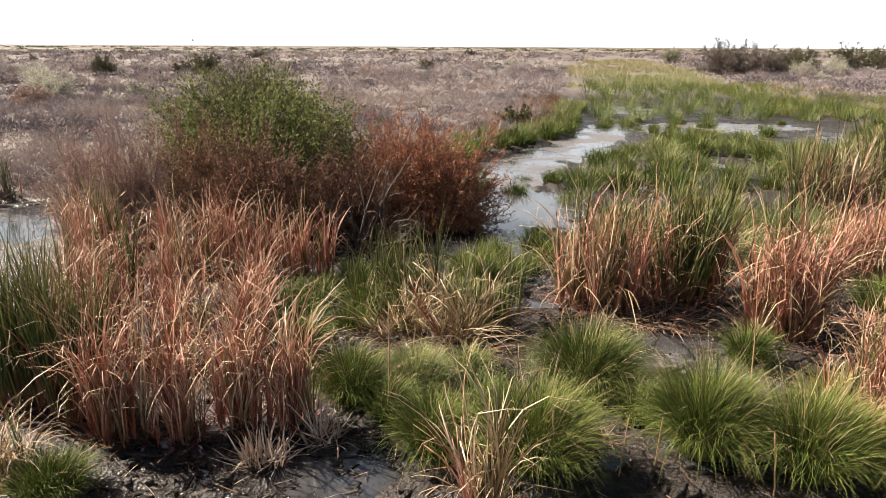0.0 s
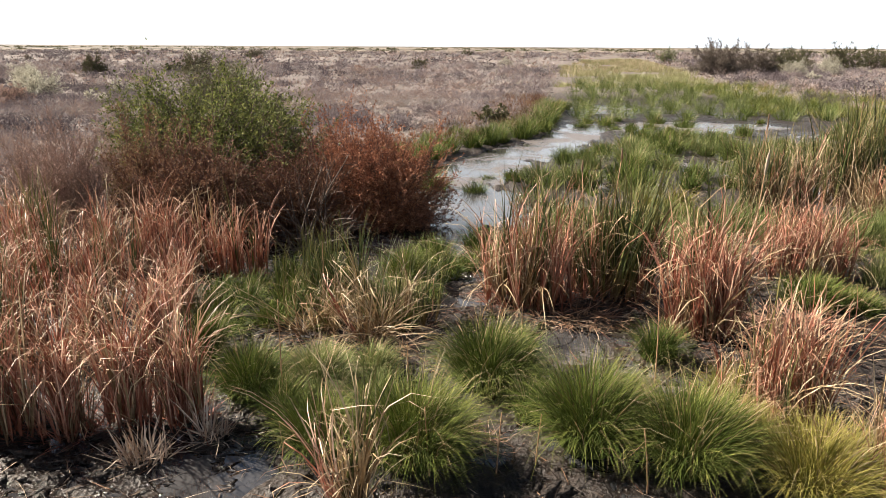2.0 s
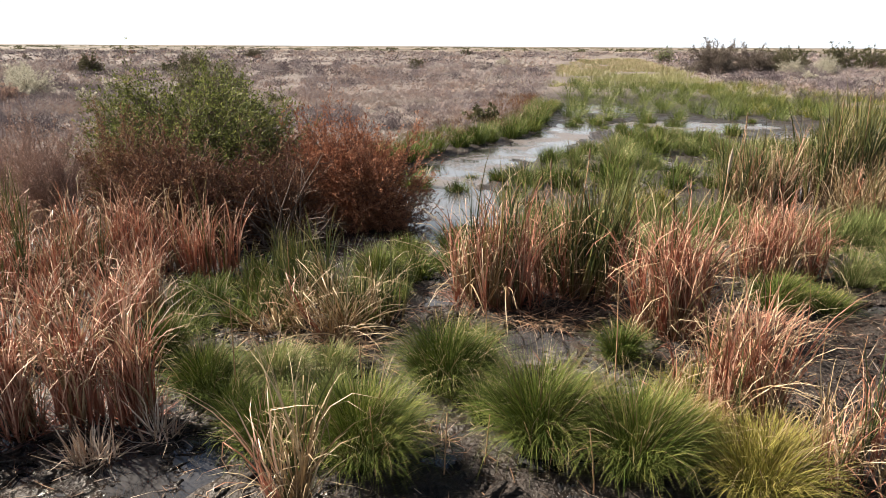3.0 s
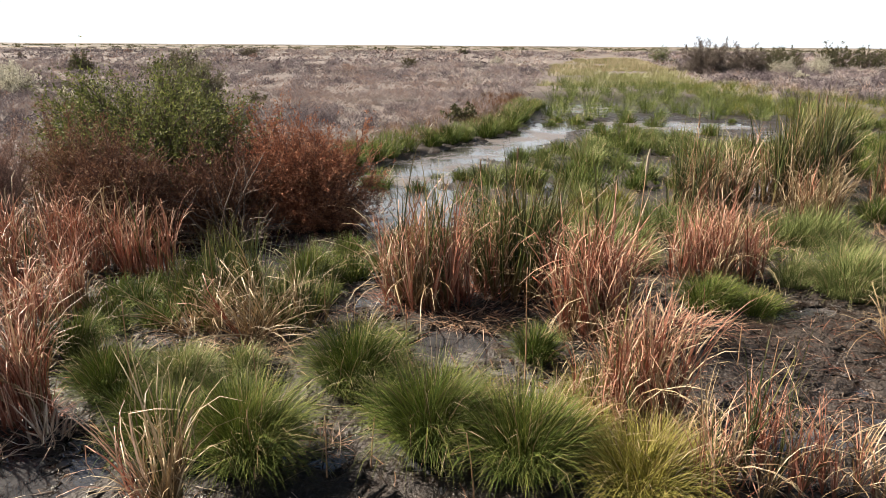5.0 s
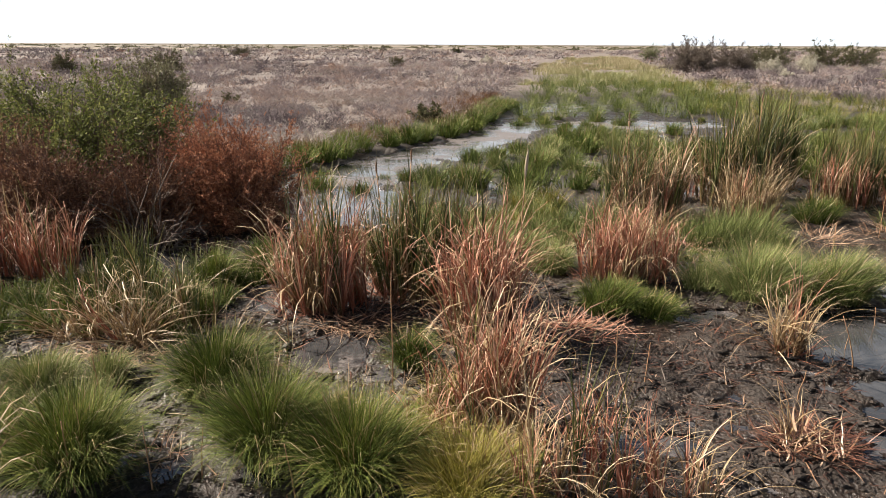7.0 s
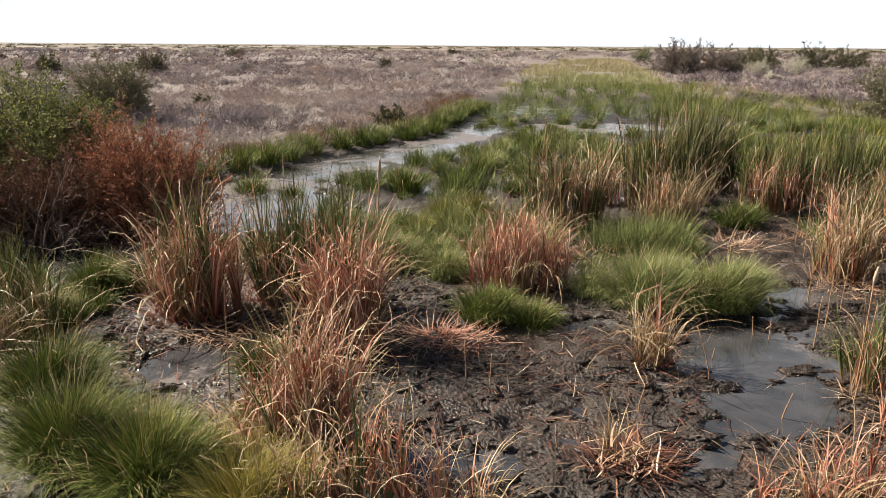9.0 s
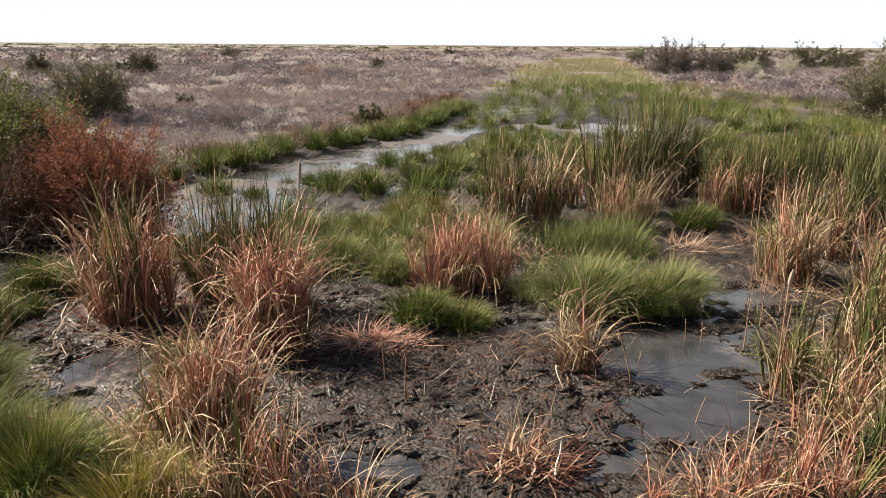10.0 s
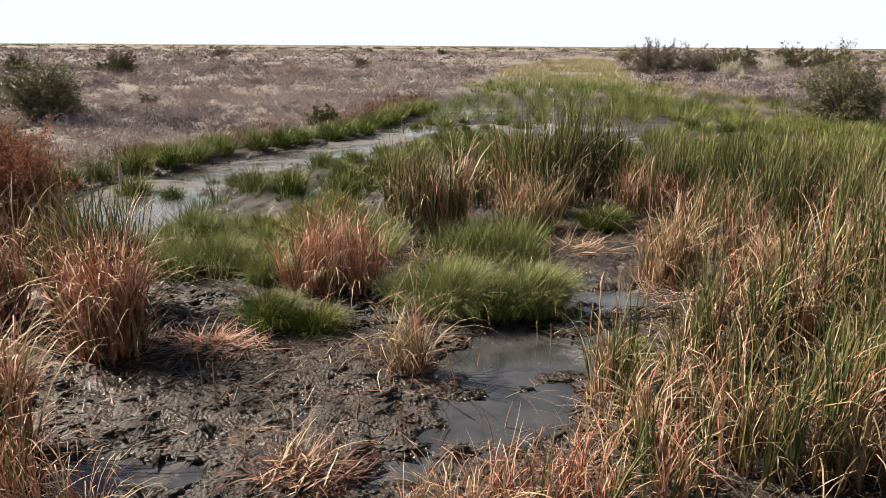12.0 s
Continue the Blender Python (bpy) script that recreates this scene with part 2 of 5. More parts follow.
EARTH, WATER = earth(), marsh_water()
DRY_RED = leafy("dry_russet_reed", [(0.0, (0.085, 0.026, 0.017)), (0.35, (0.27, 0.092, 0.058)), (0.66, (0.45, 0.20, 0.135)), (0.86, (0.60, 0.38, 0.28)), (1.0, (0.78, 0.64, 0.50))],
                tip=(0.58, 0.42, 0.28), tip_from=0.6, foot=(0.27, 0.095, 0.058), through_leaf=0.08, spread=0.8, rough=0.5, spec=0.28)
DRY_PALE = leafy("dry_straw_reed", [(0.0, (0.075, 0.044, 0.022)), (0.35, (0.18, 0.115, 0.056)), (0.7, (0.33, 0.235, 0.125)), (1.0, (0.62, 0.51, 0.36))],
                 tip=(0.60, 0.50, 0.33), tip_from=0.5, foot=(0.16, 0.095, 0.05), through_leaf=0.10, spread=0.8, rough=0.5, spec=0.28)
REED_GREEN = leafy("green_reed", [(0.0, (0.020, 0.036, 0.012)), (0.5, (0.058, 0.078, 0.022)), (0.85, (0.125, 0.132, 0.038)), (1.0, (0.34, 0.27, 0.10))],
                   tip=(0.28, 0.22, 0.09), tip_from=0.7, foot=(0.20, 0.12, 0.06), through_leaf=0.12, spread=0.8)
BLEACHED = leafy("sun_bleached_reed", [(0.0, (0.34, 0.22, 0.15)), (0.5, (0.55, 0.43, 0.33)), (1.0, (0.76, 0.68, 0.58))], through_leaf=0.1, spread=0.2)
LITTER = leafy("bleached_reed_litter", [(0.0, (0.17, 0.085, 0.05)), (0.5, (0.36, 0.22, 0.14)), (0.8, (0.55, 0.42, 0.31)), (1.0, (0.72, 0.62, 0.50))], through_leaf=0.1, spread=0.2)
DARK_LITTER = leafy("wet_reed_litter", [(0.0, (0.02, 0.014, 0.011)), (0.6, (0.052, 0.040, 0.034)), (0.9, (0.12, 0.088, 0.068)), (1.0, (0.3, 0.22, 0.16))], through_leaf=0.05, spread=0.1, rough=0.4)
RUST_LITTER = leafy("wet_russet_litter", [(0.0, (0.035, 0.014, 0.010)), (0.5, (0.10, 0.040, 0.026)), (0.85, (0.22, 0.10, 0.064)), (1.0, (0.45, 0.30, 0.21))], through_leaf=0.05, spread=0.1, rough=0.45)
RUSH = leafy("green_rush", [(0.0, (0.016, 0.030, 0.006)), (0.5, (0.074, 0.108, 0.021)), (0.85, (0.175, 0.205, 0.046)), (1.0, (0.29, 0.27, 0.09))],
             tip=(0.30, 0.28, 0.10), tip_from=0.78, through_leaf=0.10, spread=0.25, rough=0.7, spec=0.12)
RUSH_PALE = leafy("grey_green_rush", [(0.0, (0.035, 0.052, 0.016)), (0.45, (0.135, 0.172, 0.055)), (0.8, (0.245, 0.270, 0.105)), (1.0, (0.46, 0.42, 0.23))],
                  tip=(0.36, 0.34, 0.16), tip_from=0.78, through_leaf=0.10, spread=0.25, rough=0.7, spec=0.12)
RUSH_YELLOW = leafy("yellow_green_rush", [(0.0, (0.055, 0.064, 0.011)), (0.45, (0.165, 0.165, 0.032)), (0.8, (0.28, 0.25, 0.06)), (1.0, (0.44, 0.37, 0.14))],
                    tip=(0.40, 0.33, 0.12), tip_from=0.6, through_leaf=0.12, spread=0.25, rough=0.7, spec=0.12)
WILLOW = leafy("willow_leaf", [(0.0, (0.040, 0.056, 0.015)), (0.5, (0.130, 0.148, 0.045)), (0.85, (0.26, 0.265, 0.09)), (1.0, (0.34, 0.29, 0.13))], through_leaf=0.3, spread=0.2, rough=0.65, spec=0.15)
OLIVE = leafy("grey_green_leaf", [(0.0, (0.05, 0.055, 0.026)), (0.5, (0.095, 0.097, 0.048)), (1.0, (0.17, 0.15, 0.085))], through_leaf=0.12, spread=0.3, rough=0.75, spec=0.1)
RUSSET = leafy("russet_leaf", [(0.0, (0.10, 0.036, 0.027)), (0.4, (0.28, 0.120, 0.070)), (0.75, (0.44, 0.215, 0.13)), (1.0, (0.54, 0.34, 0.23))], through_leaf=0.14, spread=0.3, rough=0.75, spec=0.1)
GREY_TREE = leafy("grey_twig_leaf", [(0.0, (0.09, 0.076, 0.066)), (0.5, (0.165, 0.14, 0.118)), (1.0, (0.27, 0.23, 0.19))], through_leaf=0.12, spread=0.3, rough=0.75, spec=0.1)
BROWN_LEAF = leafy("brown_leaf", [(0.0, (0.055, 0.026, 0.018)), (0.45, (0.175, 0.090, 0.056)), (0.8, (0.30, 0.19, 0.12)), (1.0, (0.22, 0.21, 0.10))], through_leaf=0.12, spread=0.3, rough=0.75, spec=0.1)
MAUVE = leafy("pinkish_grey_twig", [(0.0, (0.20, 0.125, 0.10)), (0.5, (0.38, 0.26, 0.215)), (1.0, (0.54, 0.42, 0.345))], through_leaf=0.10, spread=0.3, rough=0.75, spec=0.1)
STEPPE = leafy("dry_steppe_twig", [(0.0, (0.085, 0.070, 0.076)), (0.22, (0.165, 0.138, 0.148)), (0.42, (0.30, 0.262, 0.265)), (0.53, (0.34, 0.235, 0.185)), (0.62, (0.36, 0.32, 0.31)), (0.86, (0.42, 0.38, 0.355)), (1.0, (0.27, 0.26, 0.16))],
               through_leaf=0.08, spread=0.96, rough=0.9, spec=0.05, solo=True)
SILVER = leafy("silvery_leaf", [(0.0, (0.34, 0.33, 0.26)), (0.6, (0.54, 0.52, 0.42)), (1.0, (0.68, 0.65, 0.54))], through_leaf=0.25, spread=0.3)
MEADOW = leafy("meadow_grass", [(0.0, (0.10, 0.15, 0.05)), (0.35, (0.24, 0.25, 0.10)), (0.7, (0.33, 0.29, 0.165)), (1.0, (0.42, 0.32, 0.21))], through_leaf=0.18, spread=0.7, solo=True)
TWIG = bark("dark_twig", (0.05, 0.035, 0.03), (0.14, 0.10, 0.08))
RED_TWIG = bark("red_brown_twig", (0.055, 0.028, 0.022), (0.16, 0.085, 0.062))
PALE_TWIG = bark("pinkish_grey_bark", (0.12, 0.078, 0.064), (0.30, 0.20, 0.165))
STALK = bark("brown_stalk", (0.18, 0.095, 0.05), (0.36, 0.22, 0.12), 30.0)
SPIKE = bark("seed_spike", (0.10, 0.055, 0.03), (0.24, 0.15, 0.09), 120.0)
FLUFF = bark("seed_fluff", (0.22, 0.16, 0.11), (0.42, 0.35, 0.26), 90.0)


# ---- mesh makers ----
def mesh_of(name, verts, tris, mat, along=None, tint=None, soft=False):
    me = bpy.data.meshes.new(name)
    verts, tris = np.ascontiguousarray(verts, dtype=np.float32), np.ascontiguousarray(tris, dtype=np.int32)
    me.vertices.add(len(verts))
    me.vertices.foreach_set("co", verts.ravel())
    me.loops.add(tris.size)
    me.loops.foreach_set("vertex_index", tris.ravel())
    me.polygons.add(len(tris))
    me.polygons.foreach_set("loop_start", np.arange(0, tris.size, 3, dtype=np.int32))
    if soft:
        me.polygons.foreach_set("use_smooth", np.ones(len(tris), dtype=bool))
    for key, data in (("along", along), ("tint", tint)):
        if data is not None:
            me.attributes.new(key, "FLOAT", "POINT").data.foreach_set("value", np.ascontiguousarray(data, dtype=np.float32))
    me.materials.append(mat)
    me.update(calc_edges=True)
    return me


def part(name, me, parent, label="", kind=""):
    ob = new(name, me)
    ob.parent = parent
    return tagged(ob, label, kind=kind)


def thing(name, x, y, label, category, group="", z=None, turn=0.0, size=1.0, kind=""):
    ob = new(name)
    ob.empty_display_size = 0.1
    ob.location = (x, y, float(height(x, y)) - 0.02 if z is None else z)
    ob.rotation_euler, ob.scale = (0, 0, radians(turn)), (size, size, size)
    return tagged(ob, label, category, group, kind)


class Bag:
    """Gathers pieces of geometry into one mesh."""

    def __init__(self):
        self.v, self.f, self.a, self.t, self.n = [], [], [], [], 0

    def add(self, v, f, a, t):
        self.v.append(v), self.f.append(f + self.n), self.a.append(a), self.t.append(t)
        self.n += len(v)
        return self

    def mesh(self, name, mat, soft=False):
        return mesh_of(name, np.concatenate(self.v), np.concatenate(self.f), mat, np.concatenate(self.a), np.concatenate(self.t), soft)


def ribbons(base, azim, lean, length, bend, width, segs=5, kink_at=None, kink=None, side=None, tint=None, r=rng, power=1.6, sway=0.12):
    """N tapering blades: from base (N, 3), towards azim, leaning and bending over by those angles (radians)."""
    n = len(base)
    s = (np.arange(segs) + 0.5) / segs
    th = lean[:, None] + bend[:, None] * s[None, :] ** power
    if kink is not None:
        th = th + kink[:, None] * (s[None, :] > kink_at[:, None])
    az = azim[:, None] + np.cumsum(r.normal(0, sway, (n, segs)), axis=1)
    step = (length / segs)[:, None]
    d = np.stack([np.sin(th) * np.cos(az) * step, np.sin(th) * np.sin(az) * step, np.cos(th) * step], axis=2)
    mid = np.concatenate([base[:, None, :], base[:, None, :] + np.cumsum(d, axis=1)], axis=1)
    tw = azim + np.pi / 2 + (r.normal(0, 0.7, n) if side is None else side)
    wv = np.stack([np.cos(tw), np.sin(tw), np.zeros(n)], axis=1)
    k = np.linspace(0, 1, segs + 1)
    taper = np.where(k < 0.15, 0.75 + k / 0.6, 1.0) * np.clip(1 - k, 0, 1) ** 0.55
    off = wv[:, None, :] * (width[:, None] * taper[None, :])[:, :, None] * 0.5
    lv, rv = mid[:, :-1] - off[:, :-1], mid[:, :-1] + off[:, :-1]
    rows = np.stack([lv, rv], axis=2).reshape(n, 2 * segs, 3)
    v = np.concatenate([rows, mid[:, -1:]], axis=1)
    a = np.concatenate([np.repeat(k[:-1], 2), [1.0]])
    f = []
    for i in range(segs - 1):
        f += [(2 * i, 2 * i + 1, 2 * i + 3), (2 * i, 2 * i + 3, 2 * i + 2)]
    f.append((2 * segs - 2, 2 * segs - 1, 2 * segs))
    f = (np.array(f)[None] + (np.arange(n) * (2 * segs + 1))[:, None, None]).reshape(-1, 3)
    t = np.repeat(r.random(n) * 0 if tint is None else tint, 2 * segs + 1)
    return v.reshape(-1, 3), f, np.tile(a, n), t


def tubes(lines, radii, sides=4, tint=None):
    """Round stems along polylines (N, S, 3) with radii (N, S)."""
    n, s, _ = lines.shape
    d = np.gradient(lines, axis=1)
    d /= np.linalg.norm(d, axis=2, keepdims=True) + 1e-9
    ref = np.where(np.abs(d[..., 2:3]) > 0.9, np.array([1.0, 0, 0]), np.array([0, 0, 1.0]))
    u = np.cross(d, ref)
    u /= np.linalg.norm(u, axis=2, keepdims=True) + 1e-9
    w = np.cross(d, u)
    ang = np.arange(sides) * 2 * np.pi / sides
    v = lines[:, :, None, :] + radii[:, :, None, None] * (u[:, :, None, :] * np.cos(ang)[None, None, :, None] + w[:, :, None, :] * np.sin(ang)[None, None, :, None])
    f = []
    for i in range(s - 1):
        for j in range(sides):
            a, b = i * sides + j, i * sides + (j + 1) % sides
            f += [(a, b, b + sides), (a, b + sides, a + sides)]
    top = (s - 1) * sides
    f += [(top, top + j, top + j + 1) for j in range(1, sides - 1)]
    f = (np.array(f)[None] + (np.arange(n) * s * sides)[:, None, None]).reshape(-1, 3)
    al = np.tile(np.repeat(np.linspace(0, 1, s), sides), n)
    return v.reshape(-1, 3), f, al, np.zeros(n * s * sides) if tint is None else np.repeat(tint, s * sides)


def strips(lines, radii, r):
    """Thin twigs along polylines (N, S, 3), as narrow twisted strips."""
    n, s, _ = lines.shape
    q = np.cross(lines[:, -1] - lines[:, 0], r.normal(0, 1, (n, 3)))
    q /= np.linalg.norm(q, axis=1, keepdims=True) + 1e-9
    v = np.stack([lines - q[:, None] * radii[..., None], lines + q[:, None] * radii[..., None]], axis=2).reshape(n * s * 2, 3)
    f = []
    for i in range(s - 1):
        f += [(2 * i, 2 * i + 1, 2 * i + 3), (2 * i, 2 * i + 3, 2 * i + 2)]
    f = (np.array(f)[None] + (np.arange(n) * s * 2)[:, None, None]).reshape(-1, 3)
    return v, f, np.tile(np.repeat(np.linspace(0, 1, s), 2), n), np.zeros(n * s * 2)


def leaves(at, way, size, wide, tint=None, r=rng, face=0.0):
    """N small pointed leaves, each a bent diamond of four triangles' worth of points."""
    n = len(at)
    way = way / (np.linalg.norm(way, axis=1, keepdims=True) + 1e-9)
    q = np.cross(way, r.normal(0, 1, (n, 3)) * 0.5 + face * 3.0)
    q /= np.linalg.norm(q, axis=1, keepdims=True) + 1e-9
    mid = at + way * size[:, None] * 0.45
    v = np.stack([at, mid + q * wide[:, None] * 0.5, at + way * size[:, None], mid - q * wide[:, None] * 0.5], axis=1).reshape(-1, 3)
    f = (np.array([(0, 1, 2), (0, 2, 3)])[None] + (np.arange(n) * 4)[:, None, None]).reshape(-1, 3)
    return v, f, np.tile([0.2, 0.5, 1.0, 0.5], n), np.repeat(np.zeros(n) if tint is None else tint, 4)


def disc(n, rad, r, pw=0.5):
    a, q = r.random(n) * 2 * np.pi, rad * r.random(n) ** pw
    return q * np.cos(a), q * np.sin(a)


# ---- ground and water ----
def spaced(stops):
    out = [stops[0][0]]
    for (a, _), (b, step) in zip(stops, stops[1:]):
        n = max(1, round((b - a) / step))
        out += list(a + (b - a) * (np.arange(n) + 1) / n)
    return np.array(out)


def ground_sheet():
    xs = spaced([(-4500, 0), (-600, 650), (-120, 40), (-30, 5), (-8, 0.6), (-3.5, 0.15), (12.5, 0.062), (16, 0.15), (40, 0.8), (120, 5), (600, 40), (4500, 650)])
    ys = spaced([(-400, 0), (-60, 50), (-6, 6), (4.4, 0.25), (11, 0.062), (16, 0.16), (40, 0.55), (70, 1.2), (160, 5), (600, 30), (4800, 400)])
    gx, gy = np.meshgrid(xs, ys)
    gz = height(gx, gy)
    nx, ny = len(xs), len(ys)
    i = (np.arange(ny - 1)[:, None] * nx + np.arange(nx - 1)[None]).ravel()
    f = np.concatenate([np.stack([i, i + 1, i + nx + 1], 1), np.stack([i, i + nx + 1, i + nx], 1)])
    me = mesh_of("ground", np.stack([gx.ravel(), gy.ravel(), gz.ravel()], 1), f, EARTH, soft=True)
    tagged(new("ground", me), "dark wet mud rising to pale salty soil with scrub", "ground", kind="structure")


def water_sheet():
    bm = bmesh.new()
    bmesh.ops.create_grid(bm, x_segments=24, y_segments=24, size=1)
    for v in bm.verts:
        v.co = (8 + v.co.x * 32, 30 + v.co.y * 32, 0.0)
    me = bpy.data.meshes.new("water")
    bm.to_mesh(me)
    bm.free()
    me.materials.append(WATER)
    tagged(new("water", me), "shallow still brown marsh water with dull film", "water", kind="structure")


ground_sheet()
water_sheet()


# ---- reeds ----
def shoot_mesh(name, mat, seed, n=10, tall=1.5, splay=0.10, kinked=0.4, wide=0.017, bend=0.5, least=0.25, power=2.8):
    """One cattail shoot: its leaves grow out of a common sheath."""
    r = np.random.default_rng(seed)
    segs = 7
    bx, by = disc(n, 0.02, r)
    kk = np.where(r.random(n) < kinked, r.uniform(0.5, 2.2, n), 0.0)
    v, f, a, t = ribbons(np.stack([bx, by, np.zeros(n)], 1), r.random(n) * 6.28, np.abs(r.normal(0, splay, n)), tall * r.uniform(0.55, 1.08, n), r.uniform(least, bend, n),
                         wide * r.uniform(0.6, 1.25, n), segs, r.uniform(0.6, 0.93, n), kk, tint=r.random(n), r=r, power=power, sway=0.07)
    per = 2 * segs + 1
    f = np.where(f % per == 0, 0, np.where(f % per == 1, 1, f))
    return mesh_of(name, v, f, mat, a, t)


RED_SHOOTS = [shoot_mesh("dry_shoot", DRY_RED, 100 + i, splay=0.035 + 0.010 * i, kinked=0.42, wide=0.018, bend=2.1) for i in range(12)]
PALE_SHOOTS = [shoot_mesh("straw_shoot", DRY_PALE, 200 + i, splay=0.08 + 0.015 * i, kinked=0.42, bend=3.0, wide=0.019) for i in range(12)]
GREEN_SHOOTS = [shoot_mesh("green_shoot", REED_GREEN, 300 + i, n=8, tall=1.6, splay=0.07, kinked=0.06, bend=0.6, wide=0.022) for i in range(10)]
ARCHED = [shoot_mesh("arched_shoot", DRY_PALE, 400 + i, n=7, tall=1.5, splay=0.3, kinked=0.15, bend=2.5, wide=0.017, least=1.1, power=1.5) for i in range(6)]


def tall_head(x, y, tall, lean, to, seed):
    """A lone cattail stalk with a pale burst head."""
    r = np.random.default_rng(7000 + seed)
    ob = thing("cattail_stalk", x, y, "lone tall cattail stalk with pale fluffy head", "reed stalk", "lone stalks")
    s = np.linspace(0, 1, 7)
    line = np.stack([math.cos(to) * lean * tall * s ** 1.4, math.sin(to) * lean * tall * s ** 1.4, tall * 0.88 * s], 1)[None]
    part("stalk", Bag().add(*tubes(line, np.tile(np.linspace(0.009, 0.006, 7), (1, 1)), 5)).mesh("stalk", STALK, True), ob)
    tip = line[0, -1]
    k = np.linspace(0, 1, 7)
    head = np.stack([tip[0] + 0.02 * k, tip[1] + 0 * k, tip[2] - 0.02 + tall * 0.13 * k], 1)[None]
    part("seed_head", Bag().add(*tubes(head, np.array([[0.008, 0.014, 0.018, 0.017, 0.018, 0.012, 0.003]]) * (1 + r.normal(0, 0.08, (1, 7))), 8)).mesh("seed_head", FLUFF, True), ob, "pale burst fluffy seed head")


def seed_stalk(parent, x, y, tall, r):
    s = np.linspace(0, 1, 6)
    a = r.random() * 6.28
    lean = r.uniform(0, 0.09)
    line = np.stack([x + np.cos(a) * lean * tall * s ** 1.5, y + np.sin(a) * lean * tall * s ** 1.5, tall * s], 1)[None]
    st = part("stalk", Bag().add(*tubes(line, np.full((1, 6), 0.006))).mesh("stalk", STALK, True), parent)
    tip = line[0, -1]
    up = np.linspace(0, 1, 6)
    head = np.stack([tip[0] + 0 * up, tip[1] + 0 * up, tip[2] - 0.02 + 0.17 * up], 1)[None]
    part("seed_head", Bag().add(*tubes(head, np.array([[0.006, 0.013, 0.014, 0.014, 0.011, 0.003]]), 6)).mesh("seed_head", SPIKE, True), st, "brown fuzzy seed head")


def reed_clump(x, y, rx, ry, tall, n, green=0.0, pale=0.3, arched=0.0, lean=0.07, seed=0, heads=0, label="", group="reed clumps", skirt=1.0, tilt=(0.0, 0.0)):
    """A stand of cattail: shoots as parts, a skirt of broken leaves at its foot."""
    r = np.random.default_rng(1000 + seed)
    label = label or ("tall green cattail clump with dry lower leaves" if green > 0.55 else "dry russet cattail clump with some green blades" if green > 0.1 else
                      "dry straw-coloured cattail clump standing in mud" if pale > 0.6 else "dry russet cattail clump standing in mud")
    ob = thing("cattail_clump", x, y, label, "reeds", group)
    ux, uy = disc(n, 1.0, r, 0.6)
    for i in range(n):
        q = r.random()
        px, py = ux[i] * rx, uy[i] * ry
        kind = GREEN_SHOOTS if q < green else ARCHED if r.random() < arched else PALE_SHOOTS if r.random() < pale else RED_SHOOTS
        me = kind[int(r.integers(len(kind)))]
        name = "green_shoot" if kind is GREEN_SHOOTS else "dry_shoot"
        c = part(name, me, ob)
        edge = math.hypot(ux[i], uy[i])
        k = tall / 1.5 * (1.08 - 0.5 * r.random() ** 2.0) * (1.0 if kind is not GREEN_SHOOTS else 1.03)
        dx, dy = tilt[0] + ux[i] * lean * 1.6 * edge + r.normal(0, lean * 0.6), tilt[1] + uy[i] * lean * 1.6 * edge + r.normal(0, lean * 0.6)
        c.location, c.rotation_euler, c.scale = (px, py, 0.0), (-dy, dx, r.random() * 6.28), (max(k, 0.75), max(k, 0.75), k)
    m = int(n * 3.2 * skirt)
    if m:
        px, py = disc(m, 1.0, r, 0.5)
        base = np.stack([px * rx * 1.1, py * ry * 1.1, np.full(m, 0.02)], 1)
        b = Bag().add(*ribbons(base, np.arctan2(py, px) + r.normal(0, 0.9, m), r.uniform(0.3, 1.45, m), r.uniform(0.15, 0.6, m) * tall / 1.5, r.uniform(0.1, 0.6, m), r.uniform(0.008, 0.018, m), 4, r=r))
        part("leaf_litter", b.mesh("leaf_litter", LITTER if pale > 0.55 else DRY_RED), ob, "broken dry leaves", "stuff")
    for i in range(heads):
        px, py = disc(1, 0.8, r)
        seed_stalk(ob, px[0] * rx, py[0] * ry, tall * r.uniform(0.95, 1.12), r)
    return ob


# ---- rush tufts ----
def tuft_meshes(seed, rad, tall, n, mat, dry=0.04, wide=0.0083, spread=1.0, comb=0.3, comb_to=-0.2, segs=4):
    r = np.random.default_rng(seed)
    px, py = disc(n, rad * 0.42, r, 0.6)
    edge = np.hypot(px, py) / (rad * 0.42)
    az = np.arctan2(py, px) + r.normal(0, 0.55, n)
    az = np.where(r.random(n) < comb, comb_to + r.normal(0, 0.5, n), az)
    L = tall * r.uniform(0.5, 1.08, n)
    lean = np.abs(edge * 0.40 * spread + r.normal(0, 0.12, n))
    bend = r.uniform(0.3, 2.5, n) * (0.22 + edge * 0.95) * spread
    base = np.stack([px, py, np.full(n, 0.0)], 1)
    is_dry = r.random(n) < dry
    L = np.where(is_dry, L * 1.25, L)
    out = []
    for pick, m, nm in ((~is_dry, mat, "green_foliage"), (is_dry, DRY_PALE, "dry_foliage")):
        if pick.sum():
            b = Bag().add(*ribbons(base[pick], az[pick], lean[pick], L[pick], bend[pick], wide * r.uniform(0.7, 1.3, pick.sum()), segs, r=r))
            out.append((nm, b.mesh(nm, m)))
    return out


def rush_tuft(x, y, rad, tall, n, mat=RUSH, label="dense green rush tussock growing from mud", seed=0, group="rush tussocks", **more):
    ob = thing("rush_tuft", x, y, label, "rush", group)
    for nm, me in tuft_meshes(2000 + seed, rad, tall, int(n * 1.25), mat, **more):
        part(nm, me, ob, kind="stuff")
    return ob


